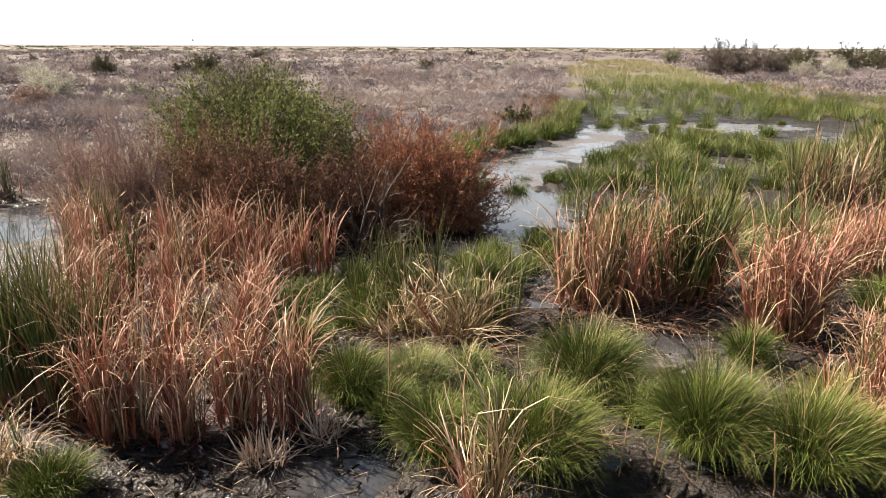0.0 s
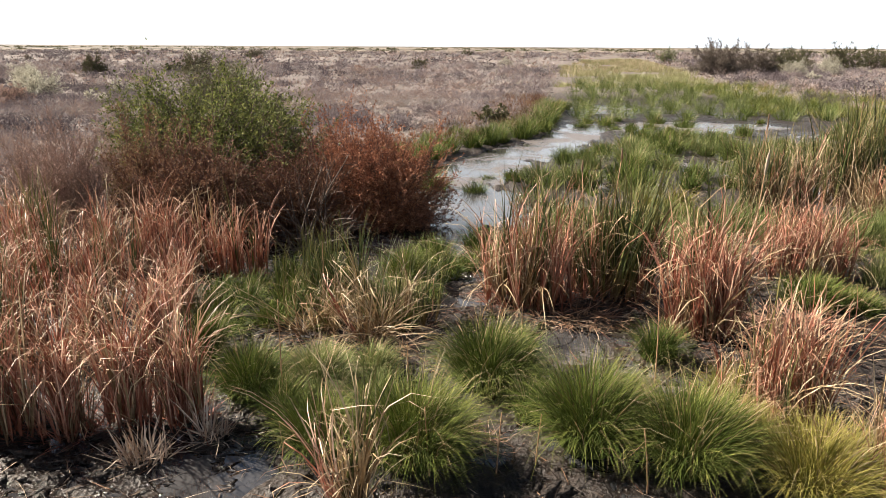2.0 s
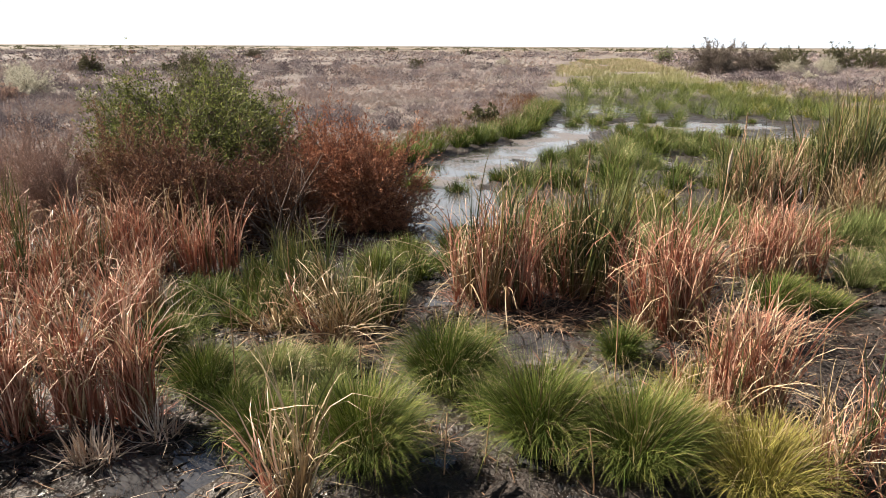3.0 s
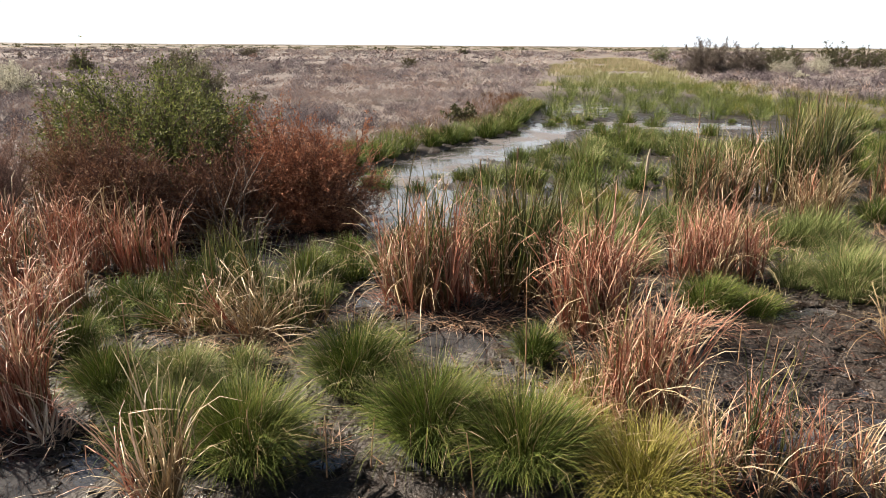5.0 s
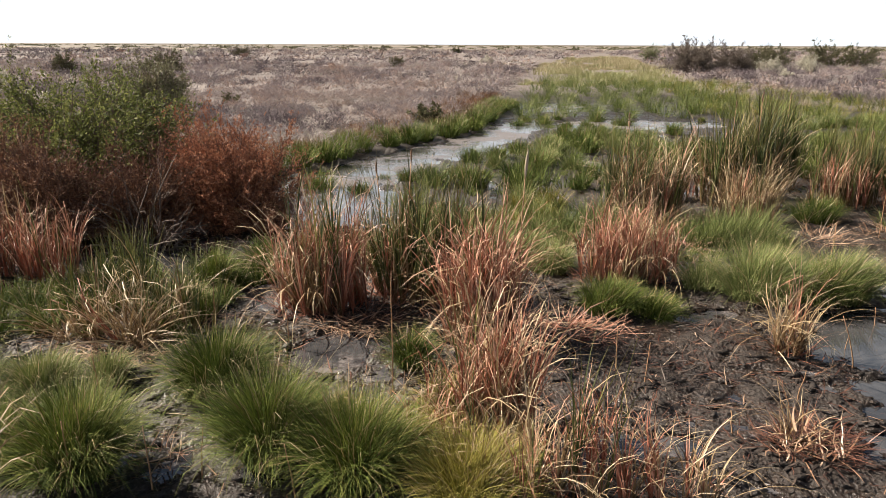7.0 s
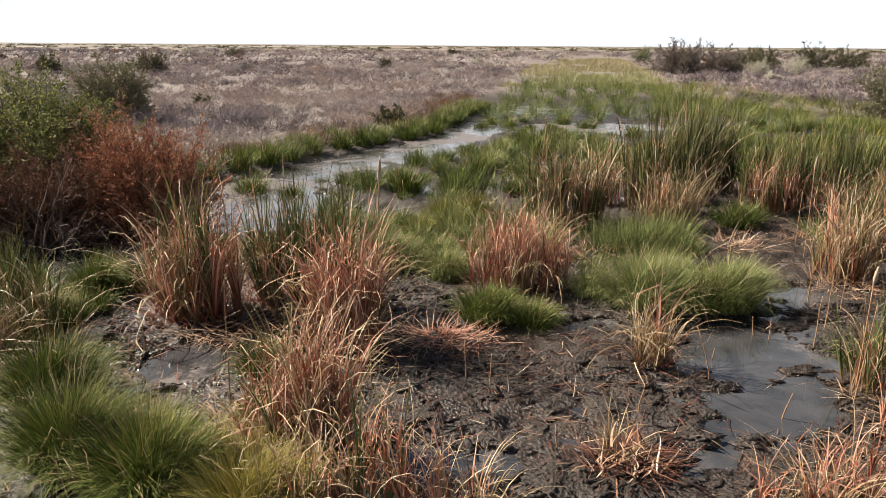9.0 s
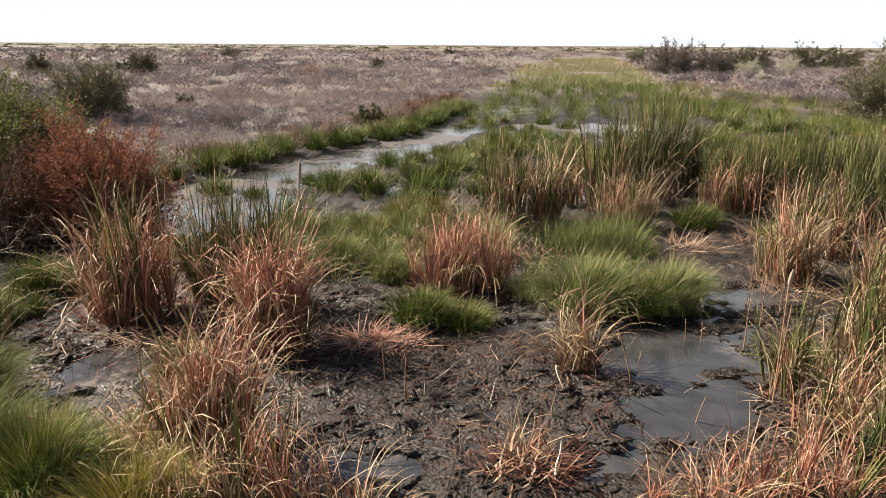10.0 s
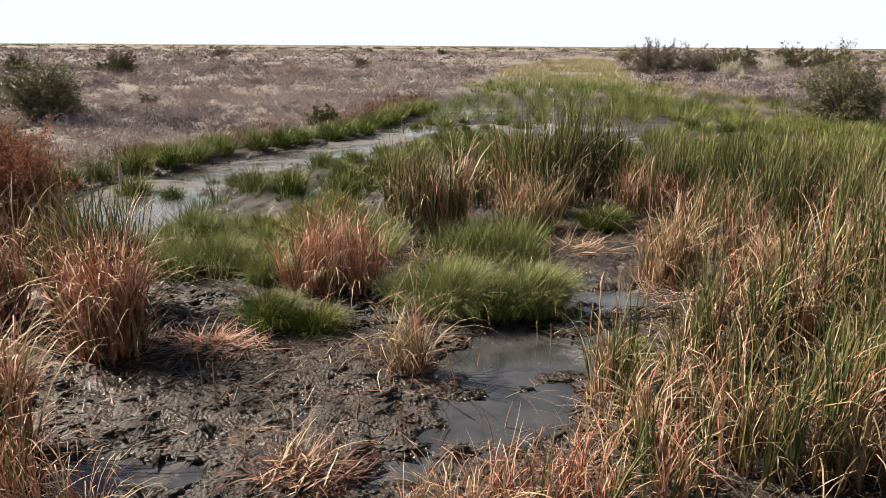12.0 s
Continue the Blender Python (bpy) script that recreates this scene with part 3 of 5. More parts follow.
# ---- shrubs ----
def shrub_parts(seed, rad, tall, stems, twigs, leaf_n, leaf, wide, leaf_mat, twig_mat, low=0.15, upright=0.4, round_=1.0, twig_r=0.0045, stem_r=0.02, boxy=2.6, twig_low=0.3, reach=(0.62, 1.08)):
    """Stems fan out from the foot to an uneven dome, twigs branch off them, leaves sit along the twigs."""
    r = np.random.default_rng(seed)
    az = r.random(stems) * 6.28
    rise = r.random(stems) ** (1.0 - 0.5 * upright)
    lump = (0.80 + 0.16 * np.sin(az * 3 + seed) + 0.12 * np.cos(az * 5 - seed + rise * 4)) * r.uniform(*reach, stems)
    lump = np.minimum(lump, 0.90 + 0.1 * r.random(stems))
    flat = np.clip(1 - rise ** boxy, 0, 1) ** (1 / boxy) * np.sqrt(r.random(stems) * 0.75 + 0.25)
    end = np.stack([np.cos(az) * flat * rad, np.sin(az) * flat * rad, np.maximum(rise, low) * tall], 1) * lump[:, None]
    fx, fy = disc(stems, rad * 0.22, r)
    foot = np.stack([fx, fy, np.zeros(stems)], 1)
    s = np.linspace(0, 1, 7)[None, :, None]
    up = np.zeros((stems, 3))
    up[:, 2] = 0.12 * tall
    line = foot[:, None] * (1 - s) + end[:, None] * s + up[:, None] * (s * (1 - s) * 2) + r.normal(0, 0.02 * rad, (stems, 7, 3)) * s
    stem_mesh = Bag().add(*tubes(line, np.tile(np.linspace(stem_r, stem_r * 0.25, 7), (stems, 1)), 4)).mesh("stems", twig_mat, True)
    # twigs
    which, p = r.integers(stems, size=twigs), r.uniform(twig_low, 1.0, twigs) ** 0.8
    i = np.minimum((p * 6).astype(int), 5)
    q = (p * 6 - i)[:, None]
    root = line[which, i] * (1 - q) + line[which, i + 1] * q
    out = root - np.array([0, 0, tall * 0.25])
    out /= np.linalg.norm(out, axis=1, keepdims=True) + 1e-6
    way = out * 0.7 + r.normal(0, 0.55, (twigs, 3)) + np.array([0, 0, 0.45 * (0.6 + upright)])
    way /= np.linalg.norm(way, axis=1, keepdims=True)
    ln = r.uniform(0.10, 0.30, twigs) * rad * round_
    tl = root[:, None] + way[:, None] * (ln[:, None, None] * np.linspace(0, 1, 4)[None, :, None]) + r.normal(0, 0.015 * rad, (twigs, 4, 3)) * np.linspace(0, 1, 4)[None, :, None]
    tl[..., 2] = np.maximum(tl[..., 2], 0.03)
    twig_mesh = Bag().add(*strips(tl, np.tile(np.linspace(twig_r, twig_r * 0.35, 4), (twigs, 1)), r)).mesh("twigs", twig_mat)
    res = [("branch_work", stem_mesh), ("brushwood", twig_mesh)]
    if leaf_n:
        w, u = r.integers(twigs, size=leaf_n), r.random(leaf_n) ** 0.8
        j = np.minimum((u * 3).astype(int), 2)
        q = (u * 3 - j)[:, None]
        at = tl[w, j] * (1 - q) + tl[w, j + 1] * q + r.normal(0, 0.008 * rad, (leaf_n, 3))
        lw = way[w] + r.normal(0, 0.7, (leaf_n, 3))
        res.append(("foliage", Bag().add(*leaves(at, lw, leaf * r.uniform(0.6, 1.3, leaf_n), wide * r.uniform(0.6, 1.3, leaf_n), r=r)).mesh("foliage", leaf_mat)))
    return res


def shrub(name, x, y, label, category, group="", turn=0.0, size=1.0, z=None, **shape):
    ob = thing(name, x, y, label, category, group, turn=turn, size=size, z=z)
    for nm, me in shrub_parts(**shape):
        part(nm, me, ob, kind="stuff")
    return ob


# ---- filling stretches of the plan ----
def inside(poly, x, y):
    hit = np.zeros(len(x), bool)
    for (ax, ay), (bx, by) in zip(poly, poly[1:] + poly[:1]):
        hit ^= ((ay > y) != (by > y)) & (x < (bx - ax) * (y - ay) / (by - ay + 1e-12) + ax)
    return hit


def dotted(poly, gap, seed, most=400):
    """Places in a polygon that keep a distance from one another."""
    r = np.random.default_rng(seed)
    px, py = np.array([p[0] for p in poly]), np.array([p[1] for p in poly])
    x, y = r.uniform(px.min(), px.max(), 9000), r.uniform(py.min(), py.max(), 9000)
    ok = inside(poly, x, y)
    kept = []
    for a, b in zip(x[ok], y[ok]):
        if all((a - c) ** 2 + (b - d) ** 2 > gap * gap for c, d in kept):
            kept.append((a, b))
            if len(kept) >= most:
                break
    return kept


def prototypes(mat, seed, label, tall, rad, n, wide, count=5, segs=4, **more):
    made = []
    for i in range(count):
        ob = thing("rush_tuft", 0, 0, label, "rush", "rush tussocks along the channel", z=0.0)
        for nm, me in tuft_meshes(seed + i, rad, tall, n, mat, wide=wide, segs=segs, **more):
            part(nm, me, ob, kind="stuff")
        made.append(ob)
    return made


def strew(protos, places, lo, hi, seed):
    r = np.random.default_rng(seed)
    used = set()
    for x, y in places:
        k = int(r.integers(len(protos)))
        sz = r.uniform(lo, hi)
        m = Matrix.LocRotScale((x, y, float(height(x, y)) - 0.02), Euler((0, 0, r.random() * 6.28)), (sz * r.uniform(0.9, 1.15), sz * r.uniform(0.9, 1.15), sz))
        if k not in used:
            used.add(k)
            protos[k].matrix_basis = m
        else:
            was = protos[k].scale.copy()
            protos[k].scale = (1, 1, 1)
            copy_thing(protos[k], m)
            protos[k].scale = was
    for k, ob in enumerate(protos):
        if k not in used:
            for o in (*ob.children, ob):
                bpy.data.objects.remove(o)


def fuzz(cx, cy, rad, tall, per, wide, seed, segs=2, tint=None, foot=0.35, lean=1.25, z=None):
    """Many small bushes or tufts of twigs as one Bag entry: centres, radii and heights are arrays."""
    r = np.random.default_rng(seed)
    m = len(cx)
    tint = r.random(m) if tint is None else tint
    i = np.repeat(np.arange(m), per)
    n = len(i)
    az, q = r.random(n) * 6.28, r.random(n) ** 0.6
    z = height(cx, cy) - 0.02 if z is None else z
    base = np.stack([cx[i] + np.cos(az) * q * rad[i] * foot, cy[i] + np.sin(az) * q * rad[i] * foot, z[i]], 1)
    ln = np.abs(q * lean + r.normal(0, 0.15, n))
    L = (tall[i] * np.cos(np.minimum(ln, 1.4)) + rad[i] * np.sin(np.minimum(ln, 1.4))) * r.uniform(0.6, 1.15, n)
    return ribbons(base, az + r.normal(0, 0.4, n), ln * 0.8, L, r.uniform(-0.1, 0.5, n), wide[i] * r.uniform(0.6, 1.4, n), segs, tint=(tint[i] + r.normal(0, 0.05, n)) % 1.0, r=r)


def scrub_bag(cx, cy, rad, tall, per, wide, seed, tint):
    """Rounded twiggy bushes: thin twigs standing out in all directions from uneven clumps."""
    r = np.random.default_rng(seed)
    i = np.repeat(np.arange(len(cx)), per)
    n = len(i)
    az, up = r.random(n) * 6.28, r.random(n) ** 0.9
    lump = (1 + 0.25 * np.sin(az * 3 + i * 1.7) * np.cos(up * 3 + i)) * r.uniform(0.7, 1.05, n)
    flat = np.sqrt(np.clip(1 - up ** 2.4, 0, 1))
    out = np.stack([np.cos(az) * flat * rad[i], np.sin(az) * flat * rad[i], up * tall[i]], 1) * lump[:, None]
    foot = np.stack([cx[i], cy[i], height(cx, cy)[i] - 0.03], 1)
    start = foot + out * r.uniform(0.35, 0.92, n)[:, None] + r.normal(0, 0.07, (n, 3)) * rad[i][:, None]
    way = out * 0.16 + r.normal(0, 0.12, (n, 3)) * rad[i][:, None]
    q = np.cross(way, r.normal(0, 1, (n, 3)))
    q /= np.linalg.norm(q, axis=1, keepdims=True) + 1e-9
    w = (wide * r.uniform(0.6, 1.4, n))[:, None]
    v = np.stack([start - q * w, start + q * w, start + way], 1).reshape(-1, 3)
    v[:, 2] = np.maximum(v[:, 2], np.repeat(foot[:, 2], 3))
    t = np.repeat(np.clip(tint[i] + r.normal(0, 0.06, n), 0, 0.99), 3)
    return Bag().add(v, np.arange(3 * n).reshape(-1, 3), np.tile([0.0, 0.0, 1.0], n), t)


def stuff(name, bag, mat, label, category):
    return tagged(new(name, bag.mesh(name, mat)), label, category, kind="stuff")

# ---- the thicket by the pool ----
shrub("willow_bush", -3.95, 16.1, "leafy green willow bush rising behind russet shrubs", "bush", seed=11, rad=3.3, tall=3.0, stems=260, twigs=6000, leaf_n=88000, leaf=0.08, wide=0.034, reach=(0.78, 1.02), boxy=3.0,
      leaf_mat=WILLOW, twig_mat=TWIG, upright=0.15, stem_r=0.03, twig_r=0.005)
RUS = dict(leaf=0.065, wide=0.019, leaf_mat=RUSSET, twig_mat=RED_TWIG, upright=0.6, stem_r=0.013, twig_low=0.1)
BRN = dict(RUS, leaf_mat=BROWN_LEAF, upright=0.85)
shrub("russet_shrub", 0.15, 13.9, "russet leafy shrub beside dark still water", "shrub", "russet shrubs", seed=21, rad=1.65, tall=2.75, stems=190, twigs=4000, leaf_n=52000, **RUS)
shrub("russet_shrub", -0.75, 14.6, "russet leafy shrub between willow and water", "shrub", "russet shrubs", seed=25, rad=1.6, tall=2.7, stems=150, twigs=3000, leaf_n=30000, **RUS)
shrub("russet_shrub", -1.5, 13.2, "red-brown twiggy shrub with dark tangled stems", "shrub", "russet shrubs", seed=22, rad=1.55, tall=2.3, stems=170, twigs=3600, leaf_n=27000, **BRN)
shrub("russet_shrub", -3.0, 12.6, "red-brown twiggy shrub with dark tangled stems", "shrub", "russet shrubs", seed=23, rad=1.6, tall=2.35, stems=170, twigs=3600, leaf_n=27000, **BRN)
shrub("russet_shrub", -4.4, 13.6, "red-brown twiggy shrub with dark tangled stems", "shrub", "russet shrubs", seed=24, rad=1.5, tall=2.35, stems=190, twigs=2400, leaf_n=22000, **BRN)
PNK = dict(leaf=0.045, wide=0.012, leaf_mat=MAUVE, twig_mat=PALE_TWIG, upright=0.75, stem_r=0.011)
shrub("twiggy_shrub", -5.4, 12.7, "pinkish grey twiggy shrub among dry reeds", "shrub", "twiggy shrubs", seed=31, rad=1.4, tall=2.7, stems=140, twigs=2200, leaf_n=16000, **PNK)
shrub("twiggy_shrub", -6.8, 13.8, "pinkish grey twiggy shrub among dry reeds", "shrub", "twiggy shrubs", seed=32, rad=1.5, tall=2.4, stems=140, twigs=2200, leaf_n=16000, **PNK)
shrub("twiggy_shrub", -5.6, 15.4, "pinkish grey twiggy shrub among dry reeds", "shrub", "twiggy shrubs", seed=33, rad=1.3, tall=1.8, stems=120, twigs=2000, leaf_n=14000, **PNK)
shrub("dead_shrub", -1.1, 12.3, "bare dark dead branches leaning out of shrubs", "shrub", seed=34, rad=1.7, tall=2.2, stems=44, twigs=280, leaf_n=0, leaf=0.1, wide=0.1, leaf_mat=RUSSET, twig_mat=TWIG, upright=0.1, stem_r=0.021, twig_r=0.007)
shrub("dead_shrub", -3.9, 15.6, "bare dark dead branches sticking out of willow", "shrub", seed=35, rad=2.6, tall=2.75, stems=22, twigs=120, leaf_n=0, leaf=0.1, wide=0.1, leaf_mat=RUSSET, twig_mat=TWIG, upright=0.4, stem_r=0.018, twig_r=0.006)

# ---- single bushes on the plain ----
SAGE = leafy("sage_leaf", [(0.0, (0.08, 0.085, 0.045)), (0.5, (0.15, 0.148, 0.080)), (1.0, (0.25, 0.215, 0.13))], through_leaf=0.15, spread=0.3)
OLV = dict(leaf_mat=SAGE, twig_mat=TWIG, upright=0.5)
shrub("grey_green_bush", -8.3, 30.6, "rounded grey-green bush on the dry plain", "bush", "plain bushes", seed=41, rad=2.7, tall=3.3, stems=110, twigs=2400, leaf_n=15000, leaf=0.13, wide=0.04, stem_r=0.025, twig_r=0.007, round_=0.7, **OLV)
shrub("grey_green_bush", 27.3, 33.6, "dense olive bush beside the marsh grass", "bush", "plain bushes", seed=42, rad=3.3, tall=4.0, stems=120, twigs=2600, leaf_n=21000, leaf=0.13, wide=0.045, stem_r=0.025, twig_r=0.007, round_=0.7, **OLV)
BIG = dict(leaf=0.15, wide=0.065, stem_r=0.035, twig_r=0.010, upright=0.2, round_=0.42, reach=(0.86, 1.0))
SOFT = dict(leaf=0.12, wide=0.045, stem_r=0.02, twig_r=0.006, upright=0.3)
for i, (x, y, rad, tall, mat, n) in enumerate([(-25.5, 76, 2.3, 3.1, OLIVE, 7000), (-37.0, 77, 1.8, 2.5, OLIVE, 5000), (-49, 187, 4.2, 2.6, OLIVE, 5000), (-2.4, 97, 1.6, 1.7, OLIVE, 4000),
                                               (44.5, 139, 3.4, 3.8, MEADOW, 5000), (34.9, 88.5, 5.0, 5.0, GREY_TREE, 25000), (40.9, 91, 4.4, 4.1, GREY_TREE, 17000), (47, 97, 4.2, 3.9, OLIVE, 13000)]):
    shrub("plain_bush", x, y, "pinkish grey leafless tall bush on the plain" if mat is GREY_TREE else "rounded olive bush standing alone on the plain", "bush", "far bushes", seed=50 + i, rad=rad, tall=tall, stems=120, twigs=2400, leaf_n=n, leaf_mat=mat, twig_mat=TWIG, **BIG)
for i, (x, y, rad, tall, mat, n) in enumerate([(52, 103, 4.0, 3.6, OLIVE, 9000), (60.8, 107, 5.0, 4.8, OLIVE, 17000), (68, 110, 5.0, 4.3, OLIVE, 12000), (57, 104, 2.6, 2.4, SILVER, 6000), (43.5, 86, 2.2, 2.2, SILVER, 6000), (50, 90, 2.2, 1.8, SILVER, 5000),
                                               (-24.3, 44.6, 1.9, 1.6, SILVER, 4500), (-29.5, 52, 2.1, 1.9, SILVER, 6000), (-36, 63, 1.9, 1.6, SILVER, 4500), (-27.0, 48.2, 1.5, 1.3, SILVER, 4500), (-22, 38, 1.4, 1.2, MAUVE, 4000)]):
    shrub("plain_bush", x, y, "silvery rounded bush on the dry plain" if mat is SILVER else "dark green rounded bush on the plain", "bush", "far bushes", seed=70 + i, rad=rad, tall=tall, stems=80, twigs=900, leaf_n=n, leaf_mat=mat, twig_mat=TWIG, **(SOFT if mat is SILVER else BIG))

# ---- small bushes dotted over the plain ----
def dotted_bushes():
    r = np.random.default_rng(123)
    kinds = []
    for i, (mat, label) in enumerate([(SILVER, "small silvery bush on the dry plain"), (OLIVE, "small olive bush on the dry plain"), (MAUVE, "small pinkish grey bush on the dry plain"), (GREY_TREE, "small dark grey bush on the dry plain")]):
        kinds.append(shrub("plain_shrub", 0, 0, label, "shrub", "dotted bushes", seed=130 + i, rad=1.0, tall=0.9, stems=26, twigs=160, leaf_n=1000, leaf=0.15, wide=0.065, round_=0.7, reach=(0.8, 1.0), leaf_mat=mat, twig_mat=TWIG, stem_r=0.015, twig_r=0.008))
    first = set()
    while len(first) < 4 or r.random() < 0.988:
        y = 26 * (330 / 26) ** r.random()
        x = float(r.uniform(-0.64 * y - 2, 0.64 * y + 10))
        if float(inland(np.array([x]), np.array([y]))[0]) < 1.5 or (y < 60 and -14 < x < 2 and y < 34):
            continue
        k, sz = int(r.integers(4)), float(r.uniform(0.55, 1.1)) * (1 + y / 160)
        m = Matrix.LocRotScale((x, y, float(height(x, y)) - 0.03), Euler((0, 0, r.random() * 6.28)), (sz * 1.15, sz * 1.15, sz))
        if k in first:
            was = kinds[k].scale.copy()
            kinds[k].scale = (1, 1, 1)
            copy_thing(kinds[k], m)
            kinds[k].scale = was
        else:
            first.add(k)
            kinds[k].matrix_basis = m


dotted_bushes()

# ---- reed stand beside the shrubs ----
for i, (x, y, rx, tall, n, green) in enumerate([
        (-1.18, 6.3, 0.24, 1.5, 24, 0), (-1.72, 6.25, 0.25, 1.55, 28, 0), (-2.2, 6.15, 0.24, 1.5, 26, 0), (-2.7, 6.05, 0.26, 1.55, 26, 0), (-3.3, 6.5, 0.34, 1.5, 36, 0.75),
        (-3.9, 6.7, 0.4, 1.65, 58, 0.92), (-1.95, 7.7, 0.3, 1.4, 24, 0), (-2.75, 7.7, 0.32, 1.42, 24, 0), (-3.5, 7.6, 0.34, 1.45, 26, 0.1), (-4.2, 8.0, 0.4, 1.5, 36, 0.2)]):
    reed_clump(x, y, rx, rx * 0.8, tall, n, green, 0.25, 0.06, lean=0.05, seed=i)
for i, (x, y, rx, tall, n, green) in enumerate([
        (-1.85, 10.6, 0.36, 1.45, 26, 0.05), (-2.65, 10.9, 0.44, 1.55, 20, 0), (-3.4, 11.1, 0.45, 1.6, 20, 0), (-4.1, 10.9, 0.45, 1.6, 22, 0), (-5.1, 10.9, 0.5, 1.65, 34, 0.1), (-5.75, 11.4, 0.35, 1.5, 26, 0.1),
        (-3.4, 9.3, 0.5, 1.45, 30, 0.05), (-4.3, 9.4, 0.45, 1.4, 28, 0.3), (-4.75, 9.9, 0.3, 1.1, 16, 0.4), (-2.3, 9.0, 0.4, 1.35, 26, 0.0)]):
    reed_clump(x, y, rx, rx * 0.8, tall, n, green, 0.2, 0.05, seed=20 + i)
for i, (x, y, rx, tall, n, green, pale) in enumerate([(-3.5, 5.45, 0.35, 0.7, 22, 0.1, 0.8), (-4.9, 7.1, 0.4, 1.3, 30, 0.7, 0.3), (0.1, 9.35, 0.2, 1.35, 9, 0.7, 0.6), (-0.5, 10.3, 0.4, 0.95, 16, 0.9, 0.6), (-10.2, 15.6, 0.9, 1.3, 30, 0.9, 0.5), (-11.6, 16.2, 0.9, 1.3, 30, 0.8, 0.5)]):
    reed_clump(x, y, rx, rx * 0.8, tall, n, green, pale, 0.05, seed=34 + i)

# ---- reed clumps over the mud ----
for i, (x, y, rx, ry, tall, n, green, pale) in enumerate([
        (2.45, 9.5, 0.6, 0.42, 1.85, 84, 0.08, 0.35), (3.7, 9.9, 0.6, 0.42, 1.8, 84, 0.7, 0.4), (4.5, 8.6, 0.44, 0.36, 1.95, 78, 0.04, 0.3), (6.85, 10.75, 0.75, 0.42, 1.48, 90, 0.02, 0.1),
        (4.5, 6.4, 0.32, 0.28, 1.5, 62, 0.03, 0.45), (8.1, 14.5, 0.9, 0.5, 1.9, 90, 0.34, 0.8), (10.1, 14.2, 0.65, 0.5, 1.5, 56, 0.1, 0.85)]):
    reed_clump(x, y, rx, ry, tall, n, green, pale, 0.2, lean=0.11, seed=40 + i, heads=2 if green > 0.3 else 0)
for i, (x, y, rx, ry, tall, n, green, pale) in enumerate([
        (10.4, 15.7, 0.75, 0.45, 2.15, 70, 0.55, 0.8), (12.2, 18.0, 0.8, 0.5, 2.05, 80, 0.92, 0.7), (13.3, 16.0, 0.5, 0.4, 1.6, 60, 0.85, 0.6), (14.8, 16.8, 0.55, 0.4, 1.6, 60, 0.9, 0.6),
        (16.4, 16.5, 0.6, 0.4, 1.55, 60, 0.85, 0.6), (18.4, 17.4, 0.6, 0.45, 1.55, 50, 0.75, 0.6), (12.0, 11.2, 0.5, 0.4, 1.5, 48, 0.04, 0.7)]):
    reed_clump(x, y, rx, ry, tall, n, green, pale, 0.06, seed=50 + i, heads=2 if green > 0.3 else 0)
for i, (x, y, rx, ry, tall, n, green, pale) in enumerate([
        (11.5, 8.2, 0.55, 0.4, 1.5, 46, 0.35, 0.75), (12.7, 8.5, 0.56, 0.45, 1.75, 46, 0.45, 0.75), (13.4, 8.5, 0.5, 0.45, 1.85, 40, 0.45, 0.7), (11.2, 6.35, 0.5, 0.4, 1.45, 40, 0.5, 0.75),
        (11.9, 6.3, 0.5, 0.4, 1.55, 38, 0.5, 0.7), (12.6, 7.2, 0.5, 0.4, 1.5, 36, 0.4, 0.75), (10.9, 7.1, 0.4, 0.3, 1.2, 24, 0.45, 0.6), (10.2, 7.5, 0.3, 0.24, 1.2, 18, 0.25, 0.7), (10.1, 6.7, 0.34, 0.3, 1.0, 22, 0.2, 0.7)]):
    reed_clump(x, y, rx, ry, tall, n, green, pale, 0.15, seed=60 + i)
for i, (x, y, rx, ry, tall, n, green, pale) in enumerate([
        (14.3, 9.6, 0.6, 0.5, 1.7, 44, 0.3, 0.5), (13.0, 10.2, 0.55, 0.45, 1.6, 44, 0.15, 0.6), (14.9, 11.4, 0.7, 0.5, 1.7, 44, 0.4, 0.5), (13.4, 7.2, 0.5, 0.4, 1.5, 40, 0.25, 0.7),
        (13.2, 12.7, 0.7, 0.5, 1.6, 44, 0.5, 0.5), (16.4, 13.4, 0.8, 0.6, 1.7, 44, 0.6, 0.5), (15.0, 14.0, 0.7, 0.5, 1.6, 40, 0.7, 0.5)]):
    reed_clump(x, y, rx, ry, tall, n, green, pale, 0.12, seed=70 + i)
for i, (x, y, rx, ry, tall, n, green, pale) in enumerate([
        (8.4, 5.5, 0.34, 0.26, 0.8, 17, 0.04, 0.4), (8.95, 5.6, 0.34, 0.28, 0.9, 20, 0.08, 0.4), (9.5, 5.7, 0.36, 0.3, 0.95, 22, 0.12, 0.4), (10.2, 5.8, 0.36, 0.32, 1.1, 24, 0.3, 0.4),
        (4.6, 5.35, 0.35, 0.3, 1.15, 20, 0.16, 0.8), (5.25, 5.4, 0.4, 0.3, 1.2, 20, 0.05, 0.9), (5.85, 5.3, 0.35, 0.3, 0.95, 13, 0.05, 0.9), (4.1, 6.25, 0.35, 0.3, 1.0, 16, 0.1, 0.6)]):
    reed_clump(x, y, rx, ry, tall, n, green, pale * 0.6, 0.32, lean=0.14, seed=80 + i, skirt=0.5, label="low dry cattail clump with arching bleached leaves")
